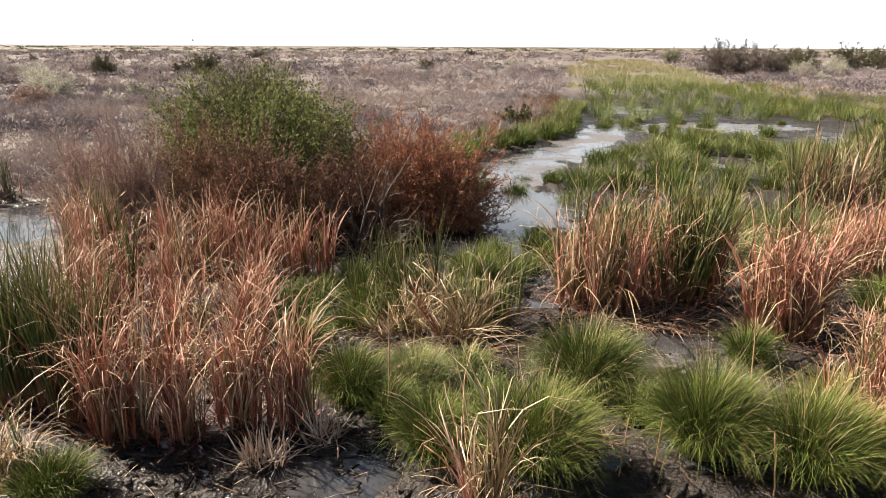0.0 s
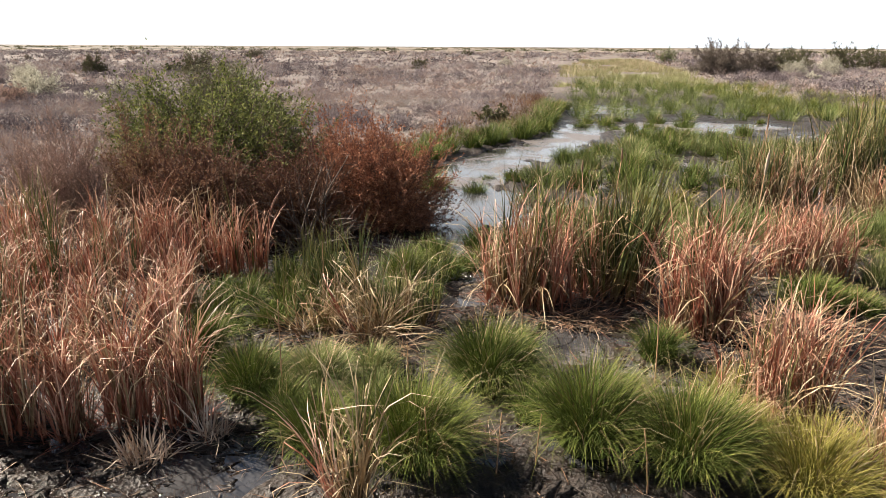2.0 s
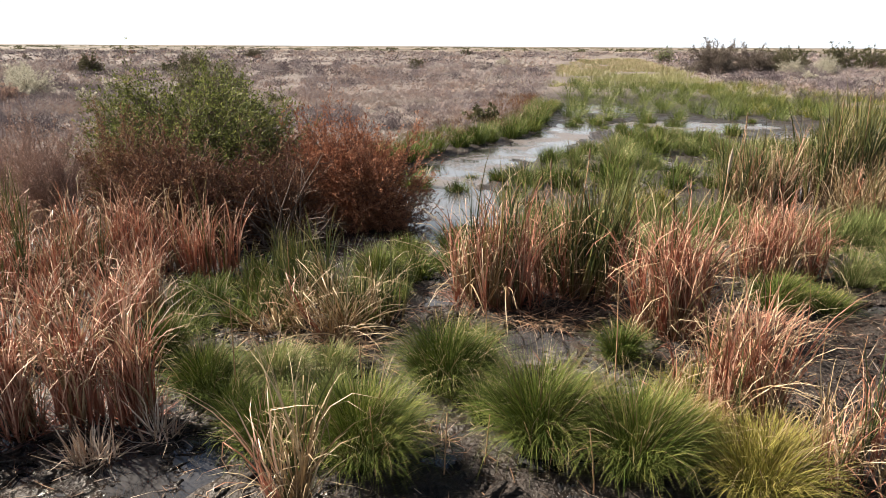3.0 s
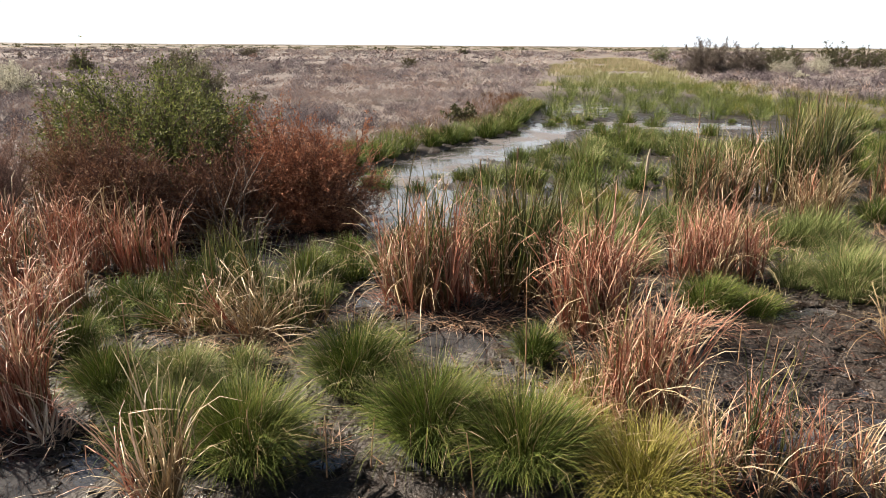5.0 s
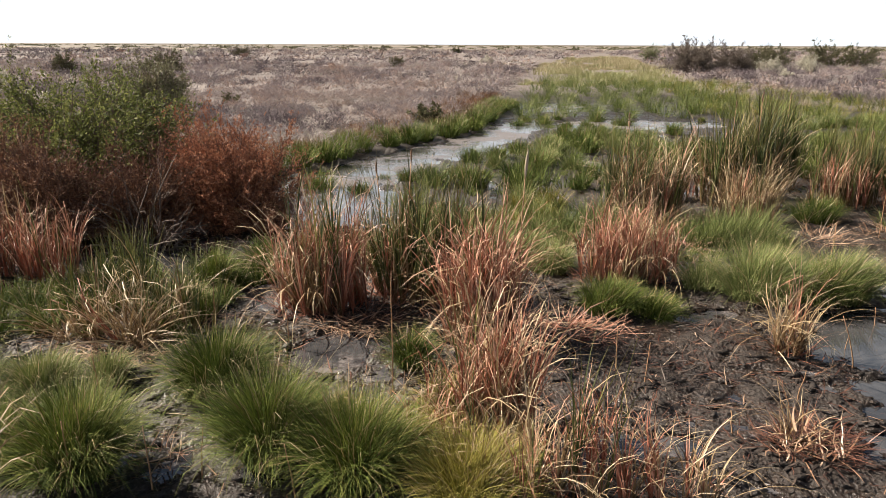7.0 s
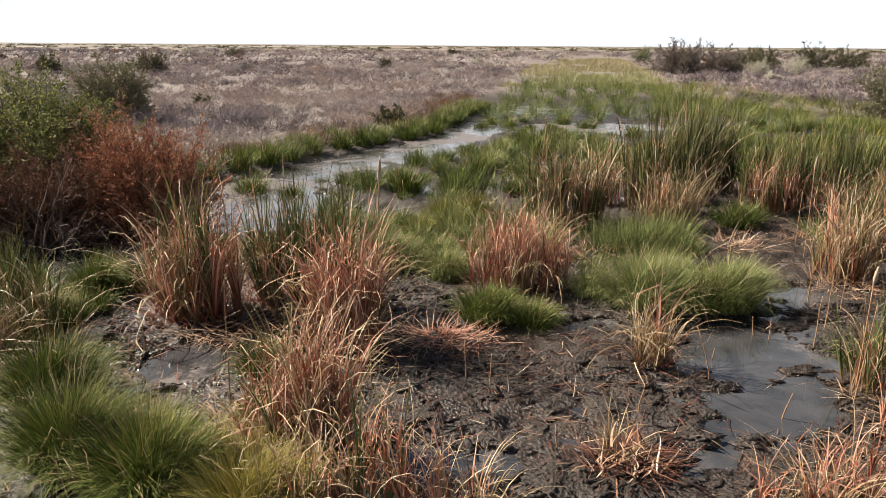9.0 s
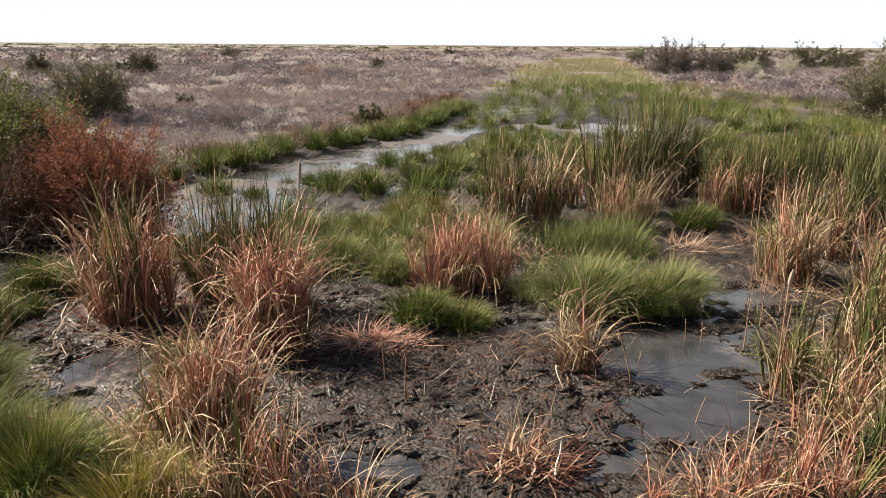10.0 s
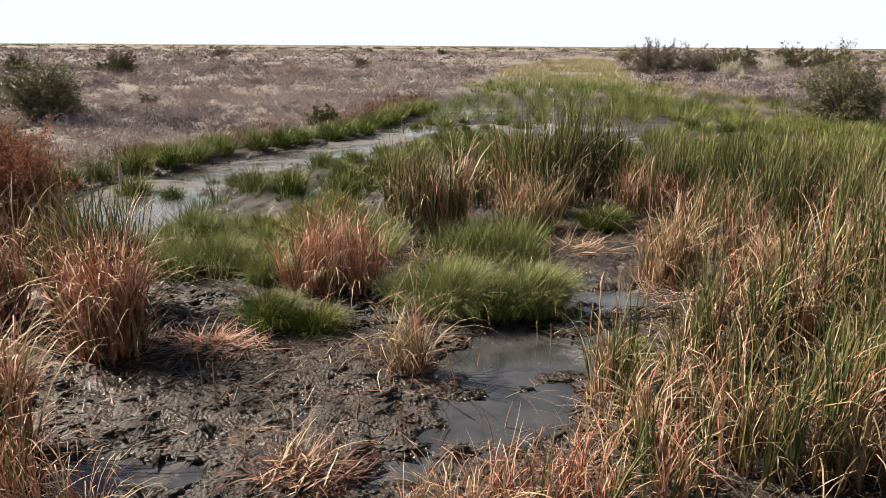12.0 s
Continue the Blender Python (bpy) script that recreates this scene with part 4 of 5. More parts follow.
for i, (x, y, tall, n, green) in enumerate([(11.3, 16.7, 2.35, 60, 0.7), (12.7, 15.6, 1.5, 40, 0.35), (13.9, 17.3, 1.65, 50, 0.9), (15.6, 17.6, 1.6, 50, 0.9), (17.4, 16.1, 1.5, 46, 0.8), (9.3, 16.3, 1.6, 40, 0.4),
                                            (17.5, 18.6, 1.55, 46, 0.85), (19.6, 16.4, 1.55, 44, 0.8), (14.2, 15.2, 1.4, 36, 0.35), (20.6, 18.4, 1.55, 44, 0.85)]):
    reed_clump(x, y, 0.7, 0.42, tall, n, green, 0.6, 0.08, seed=100 + i, heads=1 if green > 0.7 else 0)
reed_clump(0.35, 8.35, 0.42, 0.28, 1.45, 34, 0.03, 0.6, 0.75, lean=0.25, seed=90, tilt=(-0.5, -0.12), label="collapsed dry cattail clump with arching straw leaves")
reed_clump(-0.35, 8.55, 0.4, 0.25, 1.3, 22, 0.1, 0.8, 0.8, lean=0.25, seed=94, tilt=(-0.45, -0.2), label="collapsed dry cattail clump with arching straw leaves")
reed_clump(0.85, 8.7, 0.3, 0.22, 1.25, 14, 0.55, 0.8, 0.4, lean=0.15, seed=95, tilt=(-0.1, 0.0), label="straw and green cattail clump with arching leaves")
reed_clump(-0.6, 9.6, 0.5, 0.3, 0.95, 18, 0.9, 0.7, 0.3, lean=0.12, seed=96, label="sparse green cattail clump before dark shrubs", skirt=0.3)
reed_clump(8.05, 8.1, 0.2, 0.16, 1.3, 20, 0.0, 0.5, 0.8, lean=0.16, seed=91, tilt=(-0.1, 0.0), label="small drooping dead cattail in wet mud", skirt=0.6)
reed_clump(0.55, 5.05, 0.16, 0.12, 1.45, 15, 0.06, 0.75, 0.0, lean=0.07, seed=92, tilt=(-0.26, 0.0), label="pale dry cattail stalks leaning over rushes", skirt=0.6)

# ---- rush tussocks ----
for i, (x, y, rad, tall, n, mat) in enumerate([
        (1.75, 7.15, 0.72, 0.81, 3215, RUSH), (2.55, 6.0, 0.54, 0.90, 3037, RUSH), (3.33, 5.7, 0.60, 0.84, 3037, RUSH), (1.0, 5.75, 0.63, 0.84, 3037, RUSH), (0.15, 5.95, 0.46, 0.63, 2144, RUSH),
        (-0.05, 7.1, 0.60, 0.49, 2144, RUSH_PALE), (-0.7, 6.9, 0.51, 0.63, 2144, RUSH), (4.25, 5.35, 0.66, 0.70, 2679, RUSH_YELLOW), (4.1, 6.55, 0.44, 0.55, 1428, RUSH_YELLOW), (3.68, 7.75, 0.32, 0.55, 982, RUSH)]):
    rush_tuft(x, y, rad, tall, n, mat, seed=i)
for i, (x, y, rad, tall, n, mat) in enumerate([
        (6.2, 9.35, 0.66, 0.56, 1500, RUSH), (6.8, 9.3, 0.62, 0.46, 1300, RUSH), (8.5, 9.95, 1.05, 0.92, 2857, RUSH_PALE), (9.15, 9.75, 0.7, 0.6, 1400, RUSH), (9.65, 10.05, 0.95, 0.8, 2657, RUSH_PALE), (11.6, 14.4, 0.87, 0.63, 1339, RUSH), (0.56, 9.35, 0.53, 0.52, 1428, RUSH_PALE),
        (0.67, 10.25, 0.46, 0.76, 803, RUSH), (4.7, 11.9, 0.93, 0.66, 1607, RUSH_PALE), (10.35, 7.95, 0.34, 0.66, 624, RUSH), (-1.45, 7.7, 0.34, 0.66, 892, RUSH), (-2.9, 5.3, 0.54, 0.38, 1249, RUSH),
        (2.1, 6.5, 0.34, 0.5, 689, RUSH), (0.6, 6.5, 0.4, 0.5, 805, RUSH_PALE), (3.0, 6.4, 0.36, 0.5, 689, RUSH_YELLOW), (3.8, 5.9, 0.4, 0.6, 805, RUSH_YELLOW), (-0.3, 6.45, 0.36, 0.48, 689, RUSH),
        (0.5, 7.35, 0.4, 0.42, 689, RUSH_PALE), (5.7, 11.2, 0.66, 0.57, 1249, RUSH_PALE), (7.8, 10.3, 0.54, 0.57, 1071, RUSH_PALE)]):
    rush_tuft(x, y, rad, tall, n, mat, seed=20 + i, comb=0.45)

GREEN_TUFTS = lambda seed: prototypes(RUSH, seed, "green rush tussock growing from wet mud", 0.5, 0.58, 410, 0.013, segs=3, spread=1.0)
PALE_TUFTS = lambda seed: prototypes(RUSH_PALE, seed, "grey-green rush tussock growing from wet mud", 0.5, 0.58, 410, 0.013, segs=3, spread=1.0)
YELLOW_TUFTS = lambda seed: prototypes(RUSH_YELLOW, seed, "yellowish rush tussock growing from wet mud", 0.5, 0.58, 410, 0.013, segs=3, spread=1.0)
# grassy ground by the thicket
strew(GREEN_TUFTS(3000), dotted([(-1.7, 8.3), (0.9, 8.7), (1.1, 10.9), (-1.0, 11.0), (-1.9, 9.6)], 0.46, 1), 0.6, 1.0, 2)
strew(GREEN_TUFTS(3006), dotted([(0.9, 10.5), (2.2, 10.8), (2.5, 12.3), (1.1, 12.6)], 0.55, 21), 0.7, 1.1, 22)
# between the clumps and the channel
strew(PALE_TUFTS(3010), dotted([(3.2, 11.2), (5.6, 11.3), (6.6, 12.9), (7.0, 13.6), (6.0, 15.0), (3.6, 13.8), (2.6, 12.2)], 0.58, 3), 0.7, 1.1, 4)
strew(YELLOW_TUFTS(3015), dotted([(4.8, 13.4), (6.4, 14.0), (6.4, 15.4), (5.0, 15.0)], 0.8, 5), 0.9, 1.3, 6)
# islands in the channel
ISLAND = [(2.6, 15.3), (3.5, 17.6), (4.1, 20.2), (5.3, 22.4), (6.7, 24.4), (8.0, 26.6), (9.6, 28.0), (13, 28.6), (16, 29.2), (19, 31), (25, 34), (30, 33), (26, 26), (20, 19.5), (16, 19), (11, 19.5), (9, 17.5), (7, 17), (5, 14.9), (3.4, 13.8)]
spots = [(x, y) for x, y in dotted(ISLAND, 1.02, 7) if value(x, y, 2.2, 31) > 0.34]
strew(GREEN_TUFTS(3020), spots[::2], 0.95, 1.6, 8)
strew(PALE_TUFTS(3030), spots[1::2], 0.95, 1.6, 9)


def carpet(name, poly, n, mat, label, seed, tall, per=36, wide=0.013, gaps=0.3, rad=0.4):
    r = np.random.default_rng(seed)
    px, py = np.array([p[0] for p in poly]), np.array([p[1] for p in poly])
    x, y = r.uniform(px.min(), px.max(), n * 3), r.uniform(py.min(), py.max(), n * 3)
    ok = inside(poly, x, y) & (value(x, y, 2.2, 31) > gaps)
    x, y = x[ok][:n], y[ok][:n]
    lump = smooth(0.3, 0.7, value(x, y, 1.0, seed))
    k = r.uniform(0.7, 1.2, len(x)) * (0.35 + 0.95 * lump)
    stuff(name, Bag().add(*fuzz(x, y, rad * k, tall * k, per, np.full(len(x), wide), seed, 2, tint=value(x, y, 0.9, seed + 1), foot=0.6, lean=0.9)), mat, label, "rush")


carpet("channel_rushes", ISLAND, 380, RUSH, "dense green rushes on low islands in the channel", 33, 0.4, wide=0.016)
carpet("channel_pale_rushes", ISLAND, 260, RUSH_PALE, "pale green rushes on low islands in the channel", 34, 0.4, wide=0.016)
carpet("clump_rushes", [(2.6, 12.0), (3.0, 11.0), (5.8, 11.2), (7.6, 12.4), (7.4, 13.8), (6.6, 15.6), (5.2, 15.0), (3.4, 13.6)], 140, RUSH_PALE, "pale green rushes between the reed clumps", 35, 0.45, wide=0.011, per=60)
carpet("mud_rushes", [(7.6, 11.6), (12.5, 11.8), (13.2, 14.6), (10.8, 13.6), (8.6, 13.2)], 150, RUSH_PALE, "low pale rushes between dead reeds", 36, 0.4, wide=0.011, per=50, gaps=0.4)
# the far bank, a dense hem of rush
hem = []
for (ax, ay), (bx, by) in zip([(-0.9, 18.0), (0.6, 21.1), (2.9, 25.2), (4.4, 27.2), (5.6, 30.6), (6.6, 34.4)], [(0.6, 21.1), (2.9, 25.2), (4.4, 27.2), (5.6, 30.6), (6.6, 34.4), (8.4, 42)]):
    n = int(math.hypot(bx - ax, by - ay) / 0.95)
    for i in range(n):
        for row in range(2):
            hem.append((ax + (bx - ax) * i / n - 0.15 - 0.75 * row + rng.normal(0, 0.2), ay + (by - ay) * i / n + 0.15 + 0.35 * row + rng.normal(0, 0.2)))
strew(GREEN_TUFTS(3040), hem[::2], 1.1, 1.75, 10)
strew(PALE_TUFTS(3052), hem[1::2], 0.9, 1.6, 12)
strew(GREEN_TUFTS(3046), [(2.0, 17.2), (0.9, 17.6), (3.1, 18.6), (2.4, 19.0), (7.3, 31.6), (7.9, 33.0), (8.6, 32.2), (9.4, 33.4), (9.0, 29.6), (9.9, 30.2), (10.6, 29.6), (9.5, 31.2), (10.4, 31.4), (8.6, 30.6), (11.2, 33.2), (12.0, 31.8), (16.2, 33.4)], 0.6, 1.5, 11)
# upper channel and the grass behind the tall reeds
def rush_field(name, poly, gap, mat, label, seed, tall, per=60, wide=0.016):
    at = np.array(dotted(poly, gap, seed))
    r = np.random.default_rng(seed)
    k = r.uniform(0.7, 1.25, len(at))
    stuff(name, Bag().add(*fuzz(at[:, 0], at[:, 1], 0.7 * k, tall * k, per, np.full(len(at), wide), seed, 3, foot=0.5, lean=1.2)), mat, label, "rush")


UPPER = [(7.4, 34), (9.2, 33.0), (10.6, 34.6), (13, 34.6), (17.5, 33.8), (23.5, 34.6), (22, 46), (22, 60), (13, 62), (9.6, 47)]
rush_field("upper_rushes", UPPER, 1.7, RUSH_PALE, "pale green rushes along the upper channel", 12, 0.6, 90)
rush_field("upper_green_rushes", UPPER, 1.9, RUSH, "green rushes along the upper channel", 13, 0.55, 90)
BEHIND = [(14, 18.6), (24, 19), (34, 24), (31, 32), (25, 35), (22, 33), (24, 28)]
rush_field("marsh_grass", BEHIND, 1.5, RUSH_YELLOW, "yellowish marsh grass behind tall reeds", 15, 0.42, 70)
EDGE = [(17, 36.5), (26, 34), (30, 39), (28, 50), (27, 60), (19, 60), (21, 46)]
rush_field("bank_grass", EDGE, 1.5, RUSH_YELLOW, "yellowish marsh grass along the upper bank", 17, 0.5, 60)
rush_field("bank_grass_green", EDGE, 1.4, RUSH, "green marsh grass along the upper bank", 18, 0.5, 60)
rush_field("marsh_grass_green", BEHIND, 1.3, RUSH_PALE, "pale green marsh grass behind tall reeds", 16, 0.42, 70)


# ---- dead reeds on the mud ----
def reed_pile(x, y, rx, ry, n, mat, label, seed, long=0.7, thick=0.012, heap=0.16, upward=0.25, to=None):
    r = np.random.default_rng(5000 + seed)
    ob = thing("reed_pile", x, y, label, "dead reeds", "heaps of dead reeds")
    px, py = disc(n, 1.0, r)
    z = heap * (1 - np.hypot(px, py)) * r.random(n) + 0.02
    az = np.arctan2(py, px) + r.normal(0, 1.1, n) if to is None else to + r.normal(0, 0.5, n) + np.pi * (r.random(n) < 0.3)
    lean = np.clip(1.5 - np.abs(r.normal(0, upward, n)), 0.2, 1.55)
    b = Bag().add(*ribbons(np.stack([px * rx, py * ry, z], 1), az, lean, long * r.uniform(0.3, 1.1, n), r.uniform(0.0, 0.35, n), thick * r.uniform(0.5, 1.4, n), 5,
                           r.uniform(0.3, 0.8, n), np.where(r.random(n) < 0.3, r.uniform(-1.0, 0.8, n), 0), r=r))
    part("dead_leaf_mat", b.mesh("dead_leaf_mat", mat), ob, kind="stuff")
    m = max(3, n // 26)
    px, py = disc(m, 0.6, r)
    s = np.linspace(0, 1, 4)
    a = r.random(m) * 6.28
    for i in range(m):
        L, tl = long * r.uniform(0.35, 0.7), r.uniform(0.05, 0.5)
        line = np.stack([px[i] * rx + np.cos(a[i]) * np.cos(tl) * L * s, py[i] * ry + np.sin(a[i]) * np.cos(tl) * L * s, 0.05 + np.sin(tl) * L * s], 1)[None]
        part("stalk", Bag().add(*tubes(line, np.array([[0.007, 0.008, 0.007, 0.004]]) * r.uniform(0.7, 1.3), 5)).mesh("stalk", mat, True), ob)


reed_pile(7.3, 6.15, 0.36, 0.25, 240, RUST_LITTER, "collapsed heap of russet dead reeds on mud", 16, 0.42, thick=0.014, heap=0.32, upward=0.3)
reed_pile(7.22, 6.05, 0.34, 0.2, 52, LITTER, "broken bleached reeds on a russet heap", 1, 0.38, thick=0.02, heap=0.32, upward=0.4, to=4.2)
reed_clump(7.15, 6.2, 0.10, 0.08, 0.7, 6, 0.0, 0.9, 0.6, lean=0.15, seed=93, label="few bleached stalks on a heap of dead reeds", skirt=0.0)
reed_pile(5.65, 8.7, 0.55, 0.3, 300, DRY_RED, "flattened heap of russet dead reeds", 2, 0.6)
reed_pile(-1.3, 5.72, 0.2, 0.13, 130, BLEACHED, "bleached broken reed stubble in mud", 3, 0.38, thick=0.018, heap=0.08, upward=1.2)
reed_pile(-0.85, 6.05, 0.17, 0.13, 80, BLEACHED, "bleached broken reed stubble in mud", 4, 0.42, thick=0.016, upward=1.1)
reed_pile(3.0, 8.85, 0.6, 0.28, 220, LITTER, "flattened pale dead reeds below standing clump", 5, 0.5, heap=0.1, upward=0.12)
reed_pile(1.55, 5.95, 0.25, 0.2, 50, LITTER, "few bleached broken reeds on mud", 6, 0.4, upward=0.35)
reed_pile(0.35, 7.95, 0.5, 0.3, 160, LITTER, "pale flattened reeds between tussocks", 7, 0.5, heap=0.1, upward=0.2)
reed_pile(1.9, 8.9, 0.7, 0.45, 150, DARK_LITTER, "dark wet reed debris on mud", 8, 0.5, heap=0.06, upward=0.1)
reed_pile(7.2, 8.6, 0.8, 0.5, 160, DARK_LITTER, "dark wet reed debris on mud", 9, 0.5, heap=0.06, upward=0.1)
reed_pile(11.9, 10.7, 0.6, 0.35, 140, LITTER, "flattened pale dead reeds below standing clump", 10, 0.6, heap=0.1, upward=0.2)
reed_pile(9.1, 14.0, 0.7, 0.4, 160, LITTER, "pale collapsed reeds between tall clumps", 11, 0.7, heap=0.25, upward=0.3)
reed_pile(6.1, 7.6, 0.9, 0.7, 160, DARK_LITTER, "dark wet reed debris on mud", 12, 0.4, heap=0.05, upward=0.08)


reed_pile(10.6, 12.6, 0.8, 0.4, 150, LITTER, "pale collapsed reeds between tall clumps", 13, 0.7, heap=0.2, upward=0.3)
reed_pile(8.4, 12.2, 0.8, 0.4, 120, DRY_RED, "russet collapsed reeds between tall clumps", 14, 0.6, heap=0.15, upward=0.3)
reed_pile(12.6, 13.2, 0.7, 0.4, 120, LITTER, "pale collapsed reeds between tall clumps", 15, 0.7, heap=0.2, upward=0.3)


def lone_stalk(x, y, tall, lean, to, seed):
    r = np.random.default_rng(6000 + seed)
    s = np.linspace(0, 1, 6)
    z = float(height(x, y)) - 0.03
    line = np.stack([x + math.cos(to) * lean * tall * s ** 1.3, y + math.sin(to) * lean * tall * s ** 1.3, z + tall * s], 1)[None] + np.cumsum(r.normal(0, 0.004, (1, 6, 3)), 1)
    me = Bag().add(*tubes(line, np.tile(np.linspace(0.009, 0.004, 6), (1, 1)), 5)).mesh("dead_stalk", STALK, True)
    tagged(new("dead_stalk", me), "single dead brown reed stalk standing in mud", "reed stalk", "lone stalks")


for i, (x, y, tall, lean) in enumerate([(-0.28, 6.5, 1.2, 0.02), (1.15, 5.45, 0.65, 0.05), (1.7, 5.55, 0.65, 0.1), (2.05, 5.7, 0.5, 0.15), (5.9, 7.6, 0.55, 0.04), (6.15, 7.3, 0.5, 0.05), (9.6, 9.0, 0.35, 0.1), (9.75, 8.9, 0.4, 0.06),
                                        (8.8, 8.3, 0.3, 0.1), (8.55, 7.7, 0.6, 0.3), (9.9, 7.3, 1.1, 0.03), (10.15, 8.6, 0.7, 0.04), (10.6, 9.2, 0.8, 0.03), (7.6, 7.0, 0.35, 0.1), (6.7, 6.4, 0.25, 0.2), (2.2, 8.3, 0.5, 0.02)]):
    lone_stalk(x, y, tall, lean, i * 2.4, i)
for i, (x, y, tall, lean) in enumerate([(1.1, 9.0, 0.55, 0.03), (3.5, 7.2, 1.3, 0.12), (0.95, 6.4, 0.9, 0.03), (-0.3, 8.9, 1.1, 0.05), (10.0, 10.9, 0.8, 0.03), (10.9, 10.2, 0.7, 0.03), (11.2, 9.9, 0.8, 0.05), (11.4, 10.9, 0.6, 0.1),
                                        (-4.9, 6.2, 1.3, 0.04), (2.9, 5.35, 0.6, 0.1), (4.9, 7.6, 0.7, 0.1), (9.0, 7.0, 0.4, 0.2), (12.2, 13.2, 1.0, 0.05), (9.9, 12.6, 0.7, 0.1)]):
    lone_stalk(x, y, tall, lean, i * 1.7, 40 + i)


def debris(name, n, mat, label, seed, lo, hi, thick, box):
    """Short broken leaves lying on the mud."""
    r = np.random.default_rng(seed)
    x, y = r.uniform(box[0], box[1], n), r.uniform(box[2], box[3], n)
    keep = (value(x, y, 0.8, seed) + r.random(n) * 0.5 > 0.62) & (height(x, y) > -0.012)
    x, y = x[keep], y[keep]
    k = len(x)
    stuff(name, Bag().add(*ribbons(np.stack([x, y, np.maximum(height(x, y), 0) + 0.012], 1), r.random(k) * 6.28, np.clip(1.57 - np.abs(r.normal(0, 0.16, k)), 0, 1.6), r.uniform(lo, hi, k), r.normal(0, 0.12, k),
                                   thick * r.uniform(0.5, 1.5, k), 3, r=r)), mat, label, "litter")


debris("mud_litter", 17000, DARK_LITTER, "short dark broken reed bits on mud", 71, 0.05, 0.22, 0.014, (-3.6, 13.6, 4.6, 14.5))
debris("russet_litter", 900, RUST_LITTER, "fallen russet reed leaves lying on mud", 73, 0.10, 0.42, 0.011, (4.6, 9.2, 5.2, 8.9))
debris("bank_litter", 700, RUST_LITTER, "fallen russet reed leaves lying on mud", 74, 0.12, 0.4, 0.012, (-0.6, 4.2, 7.2, 9.4))
def clods(name, n, seed, box, label):
    """Small broken lumps and stubs of wet mud."""
    r = np.random.default_rng(seed)
    x, y = r.uniform(box[0], box[1], n), r.uniform(box[2], box[3], n)
    keep = (value(x, y, 0.6, seed) * 0.7 + value(x, y, 0.25, seed + 1) * 0.5 + r.random(n) * 0.3 > 0.62) & (height(x, y) > -0.02)
    x, y = x[keep], y[keep]
    k = len(x)
    shape = np.array([(1, 0, 0), (0, 1, 0), (-1, 0, 0), (0, -1, 0), (0, 0, 1), (0, 0, -1), (0.6, 0.6, 0.6), (-0.6, 0.5, 0.6)], float)
    tri = np.array([(0, 6, 4), (0, 1, 6), (1, 4, 6), (1, 2, 7), (1, 7, 4), (2, 4, 7), (2, 3, 4), (3, 0, 4), (1, 0, 5), (2, 1, 5), (3, 2, 5), (0, 3, 5)])
    size = 0.011 + 0.036 * r.random(k) ** 2.5
    v = shape[None] * size[:, None, None] * r.uniform(0.6, 1.4, (k, 8, 3)) * np.stack([r.uniform(1.0, 4.5, k), np.ones(k), r.uniform(0.25, 0.6, k)], 1)[:, None]
    a = r.normal(0.1, 0.7, k)[:, None]
    v = np.stack([v[..., 0] * np.cos(a) - v[..., 1] * np.sin(a) + x[:, None], v[..., 0] * np.sin(a) + v[..., 1] * np.cos(a) + y[:, None], v[..., 2] + np.maximum(height(x, y), -0.005)[:, None]], 2)
    f = (tri[None] + (np.arange(k) * 8)[:, None, None]).reshape(-1, 3)
    stuff(name, Bag().add(v.reshape(-1, 3), f, np.zeros(8 * k), np.repeat(r.random(k), 8)), EARTH, label, "mud")


clods("mud_clods", 17000, 75, (-2.5, 12.5, 4.8, 10.6), "small dark lumps of wet marsh mud")
debris("reed_litter", 2600, LITTER, "pale broken reed leaves scattered on mud", 72, 0.08, 0.35, 0.010, (-3.6, 13.6, 4.6, 14.5))


for i, (x, y, tall, lean, to) in enumerate([(4.88, 8.4, 2.3, 0.03, 0.4), (9.95, 7.4, 1.45, 0.02, 2.0), (11.9, 12.3, 1.8, 0.03, 2.5)]):
    tall_head(x, y, tall, lean, to, i)

# ---- dry scrub over the plain ----
def in_sight(x, y, margin=3):
    return (x > -0.66 * y - margin) & (x < 8.4 + 0.66 * y + margin)


def bare(x, y):
    """Salt pans and the track, where nothing grows."""
    pan = ((x - 17) / 12) ** 2 + ((y - 131) / 13) ** 2 < 1
    track = np.abs((x - 27.3) - (y - 40) * 0.12) + (value(x, y, 1.5, 44) - 0.5) * 1.5 < 1.3
    return pan | (track & (y > 33) & (y < 49))


def scrub(name, n, y0, y1, rad, tall, per, wide, seed, power=1.0):
    r = np.random.default_rng(seed)
    y = y0 + (y1 - y0) * r.random(n * 4) ** power
    x = r.uniform(-1, 1, n * 4) * (0.66 * y + 7) + 4.2
    ok = in_sight(x, y) & (inland(x, y) > 0.6) & ~bare(x, y)
    x, y = x[ok][:n], y[ok][:n]
    patch = value(x * 0.5, y, 4.0, 51) * 0.65 + value(x * 0.4, y, 17.0, 52) * 0.5 - 0.1
    tint = np.clip(patch * 1.25 - 0.22 + r.normal(0, 0.10, len(x)), 0.0, 0.97)
    tint = np.clip(tint - 0.45 * np.exp(-((x + 1.5) / 6.5) ** 2 - ((y - 29.5) / 3.5) ** 2), 0, 0.97)
    warm = 0.75 * np.exp(-((x + 9) / 15) ** 2 - ((y - 45) / 7) ** 2)
    tint = tint * (1 - warm) + warm * (0.54 + r.normal(0, 0.05, len(x)))
    k = 0.35 + 1.0 * r.random(len(x)) ** 2.2 + 0.4 * value(x, y, 3.0, 53)
    stuff(name, scrub_bag(x, y, rad * k, tall * k * r.uniform(0.8, 1.25, len(x)), per, wide, seed + 1, tint), STEPPE, "low dry mauve-grey scrub covering the plain", "scrub")


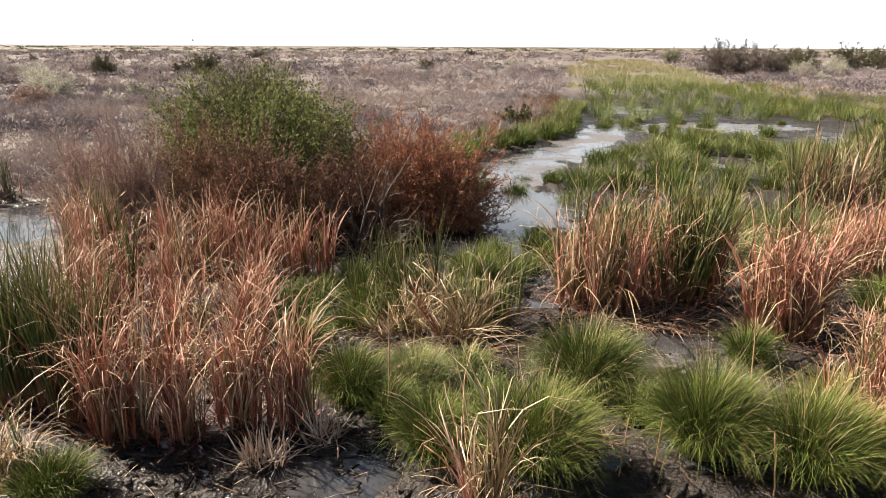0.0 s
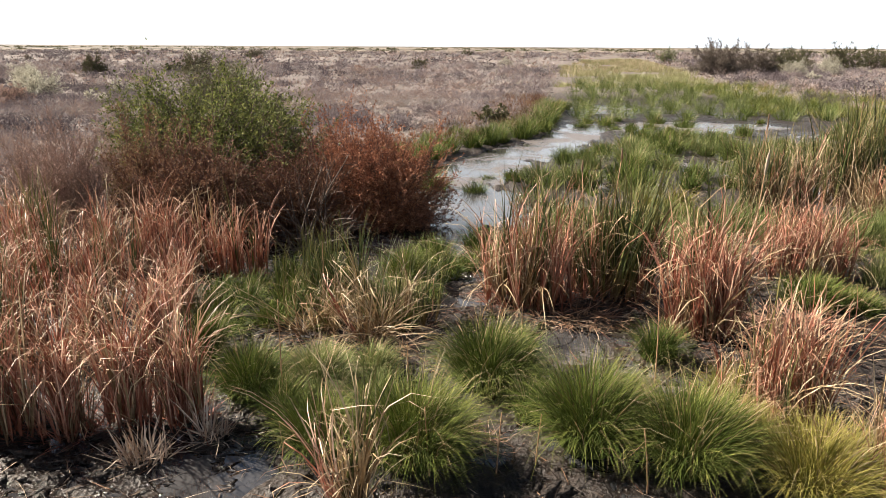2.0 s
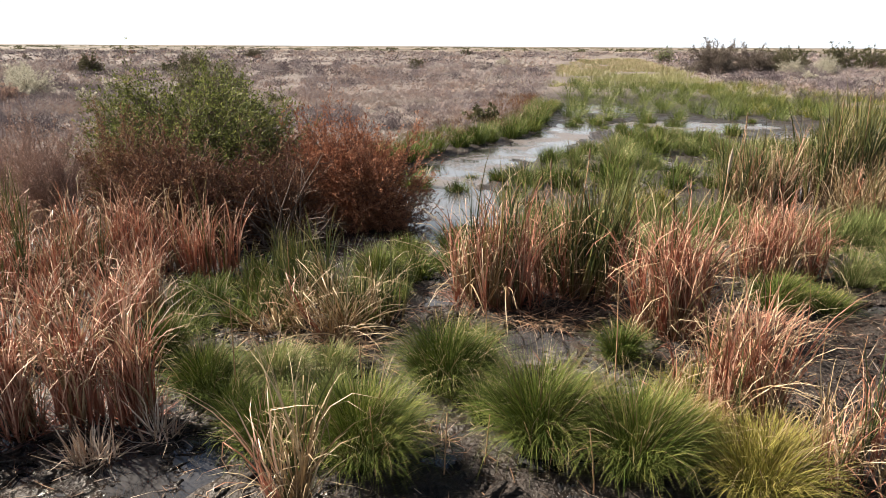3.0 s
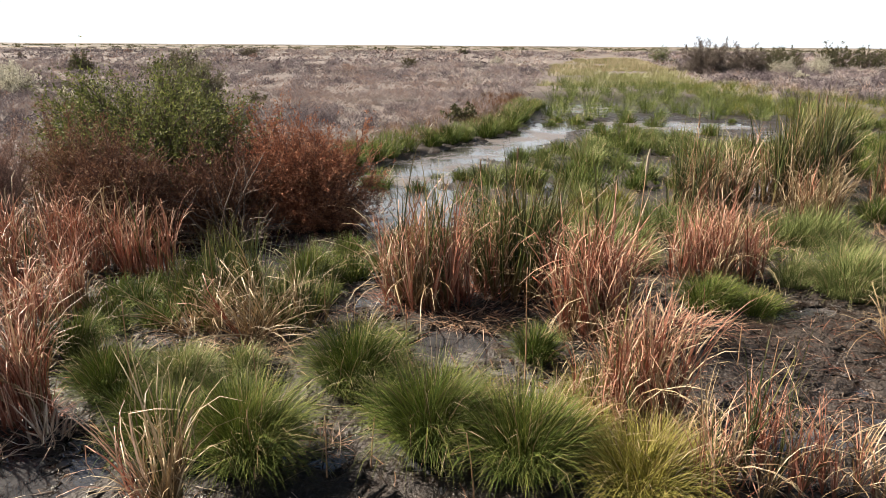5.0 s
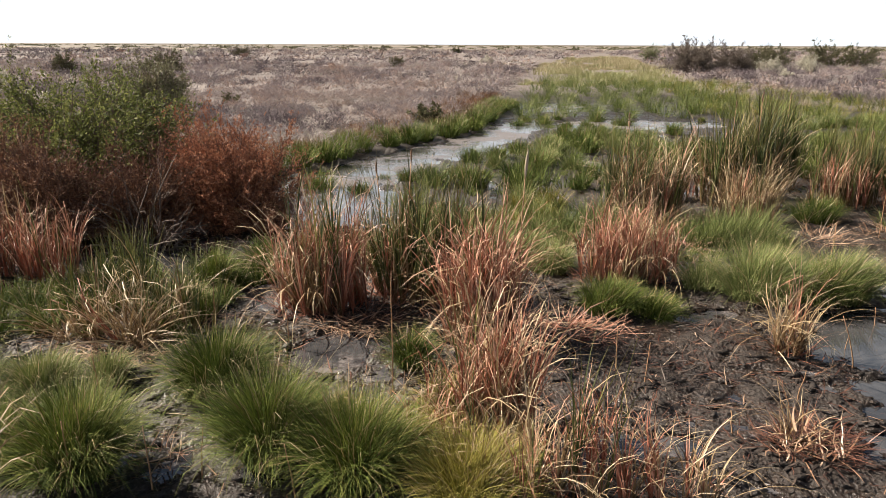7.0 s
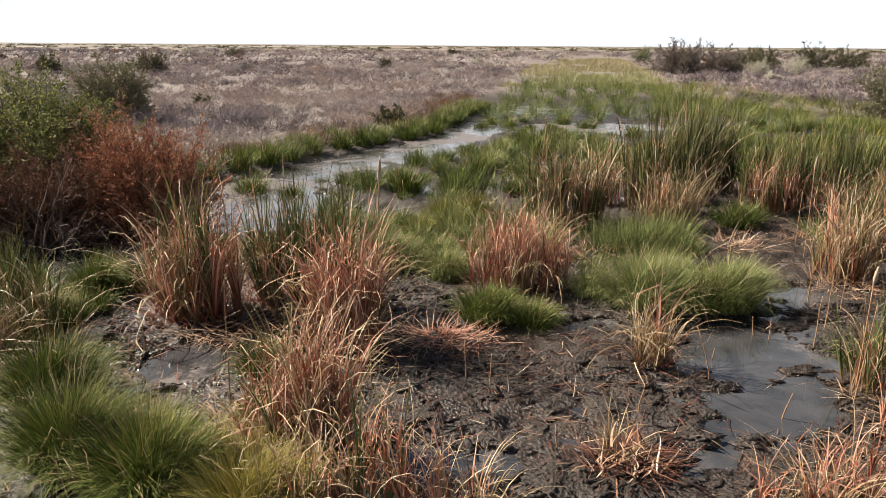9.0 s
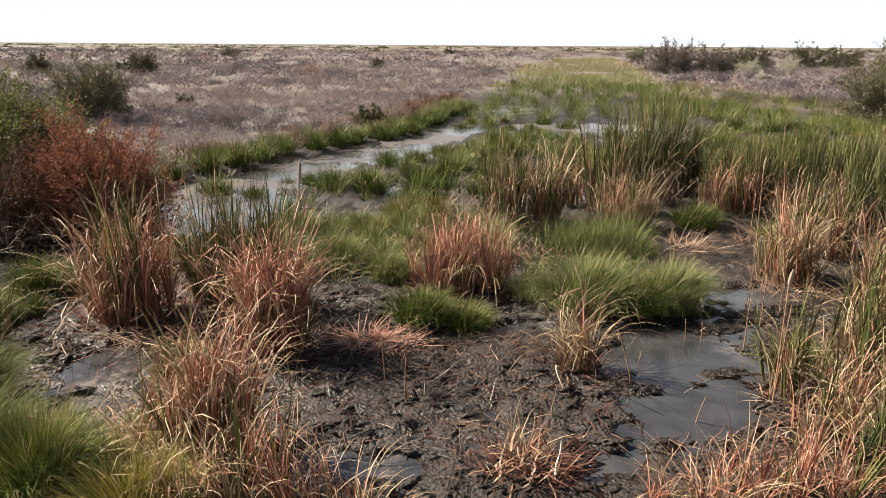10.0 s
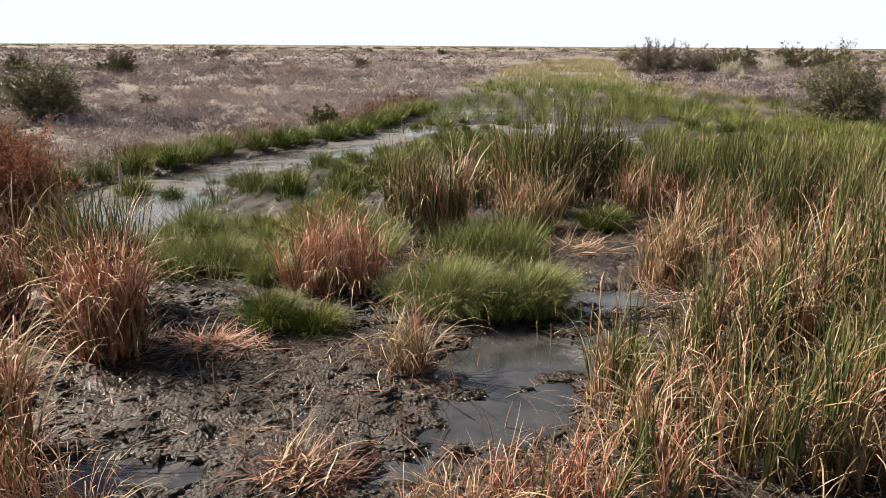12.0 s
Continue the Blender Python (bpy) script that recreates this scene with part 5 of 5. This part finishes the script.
scrub("near_scrub", 1400, 15, 48, 0.62, 0.58, 205, 0.0125, 81)
def bank_tufts():
    """Low russet and straw tufts on the dry edge behind the rush hem."""
    r = np.random.default_rng(141)
    y = r.uniform(19, 46, 900)
    x = np.interp(y, LEFT_Y, LEFT_X) - 1.0 - np.abs(r.normal(0, 1.1, 900))
    keep = value(x, y, 1.6, 142) + r.normal(0, 0.1, 900) > 0.5
    x, y = x[keep], y[keep]
    k = r.uniform(0.5, 1.2, len(x))
    stuff("bank_tufts", Bag().add(*fuzz(x, y, 0.34 * k, 0.42 * k, 42, np.full(len(x), 0.02), 143, 2, foot=0.5, lean=1.1)), BROWN_LEAF, "low russet tufts on the dry bank", "scrub")


bank_tufts()
scrub("middle_scrub", 1800, 46, 110, 1.0, 0.8, 125, 0.027, 83)
scrub("far_scrub", 1900, 104, 380, 2.2, 1.1, 50, 0.11, 85)


def meadow():
    r = np.random.default_rng(91)
    y = r.uniform(56, 175, 9000)
    x = r.uniform(8, 62, 9000)
    ok = (inland(x, y) < 0.3) & ~bare(x, y) & (value(x * 0.5, y, 3.0, 94) > 0.3 + 0.12 * smooth(60, 100, y))
    x, y = x[ok][:1500], y[ok][:1500]
    k = r.uniform(0.5, 1.3, len(x)) * (0.25 + 1.1 * value(x, y, 2.5, 99))
    tint = np.clip(smooth(46, 95, y) * 0.65 + (value(x * 0.5, y, 5.0, 98) - 0.5) * 0.5 + r.normal(0.15, 0.1, len(x)), 0, 0.99)
    stuff("meadow_grass", Bag().add(*fuzz(x, y, 0.9 * k, 0.42 * k, 26, 0.02 + 0.0004 * y, 92, 2, tint, foot=0.8, lean=0.6)), MEADOW, "yellow-green marsh grass along the upper channel", "grass")


meadow()


def skyline():
    r = np.random.default_rng(95)
    n = 800
    y = r.uniform(420, 1500, n)
    x = r.uniform(-0.75, 0.75, n) * y + 5
    keep = value(x, y, 160, 97) > 0.45
    x, y = x[keep], y[keep]
    k = r.uniform(0.5, 1.2, len(x))
    stuff("far_bush_line", scrub_bag(x, y, 4.5 * k, 0.75 * k, 44, 0.5, 96, r.random(len(x))), OLIVE, "dark line of low bushes near the horizon", "bushes")


skyline()
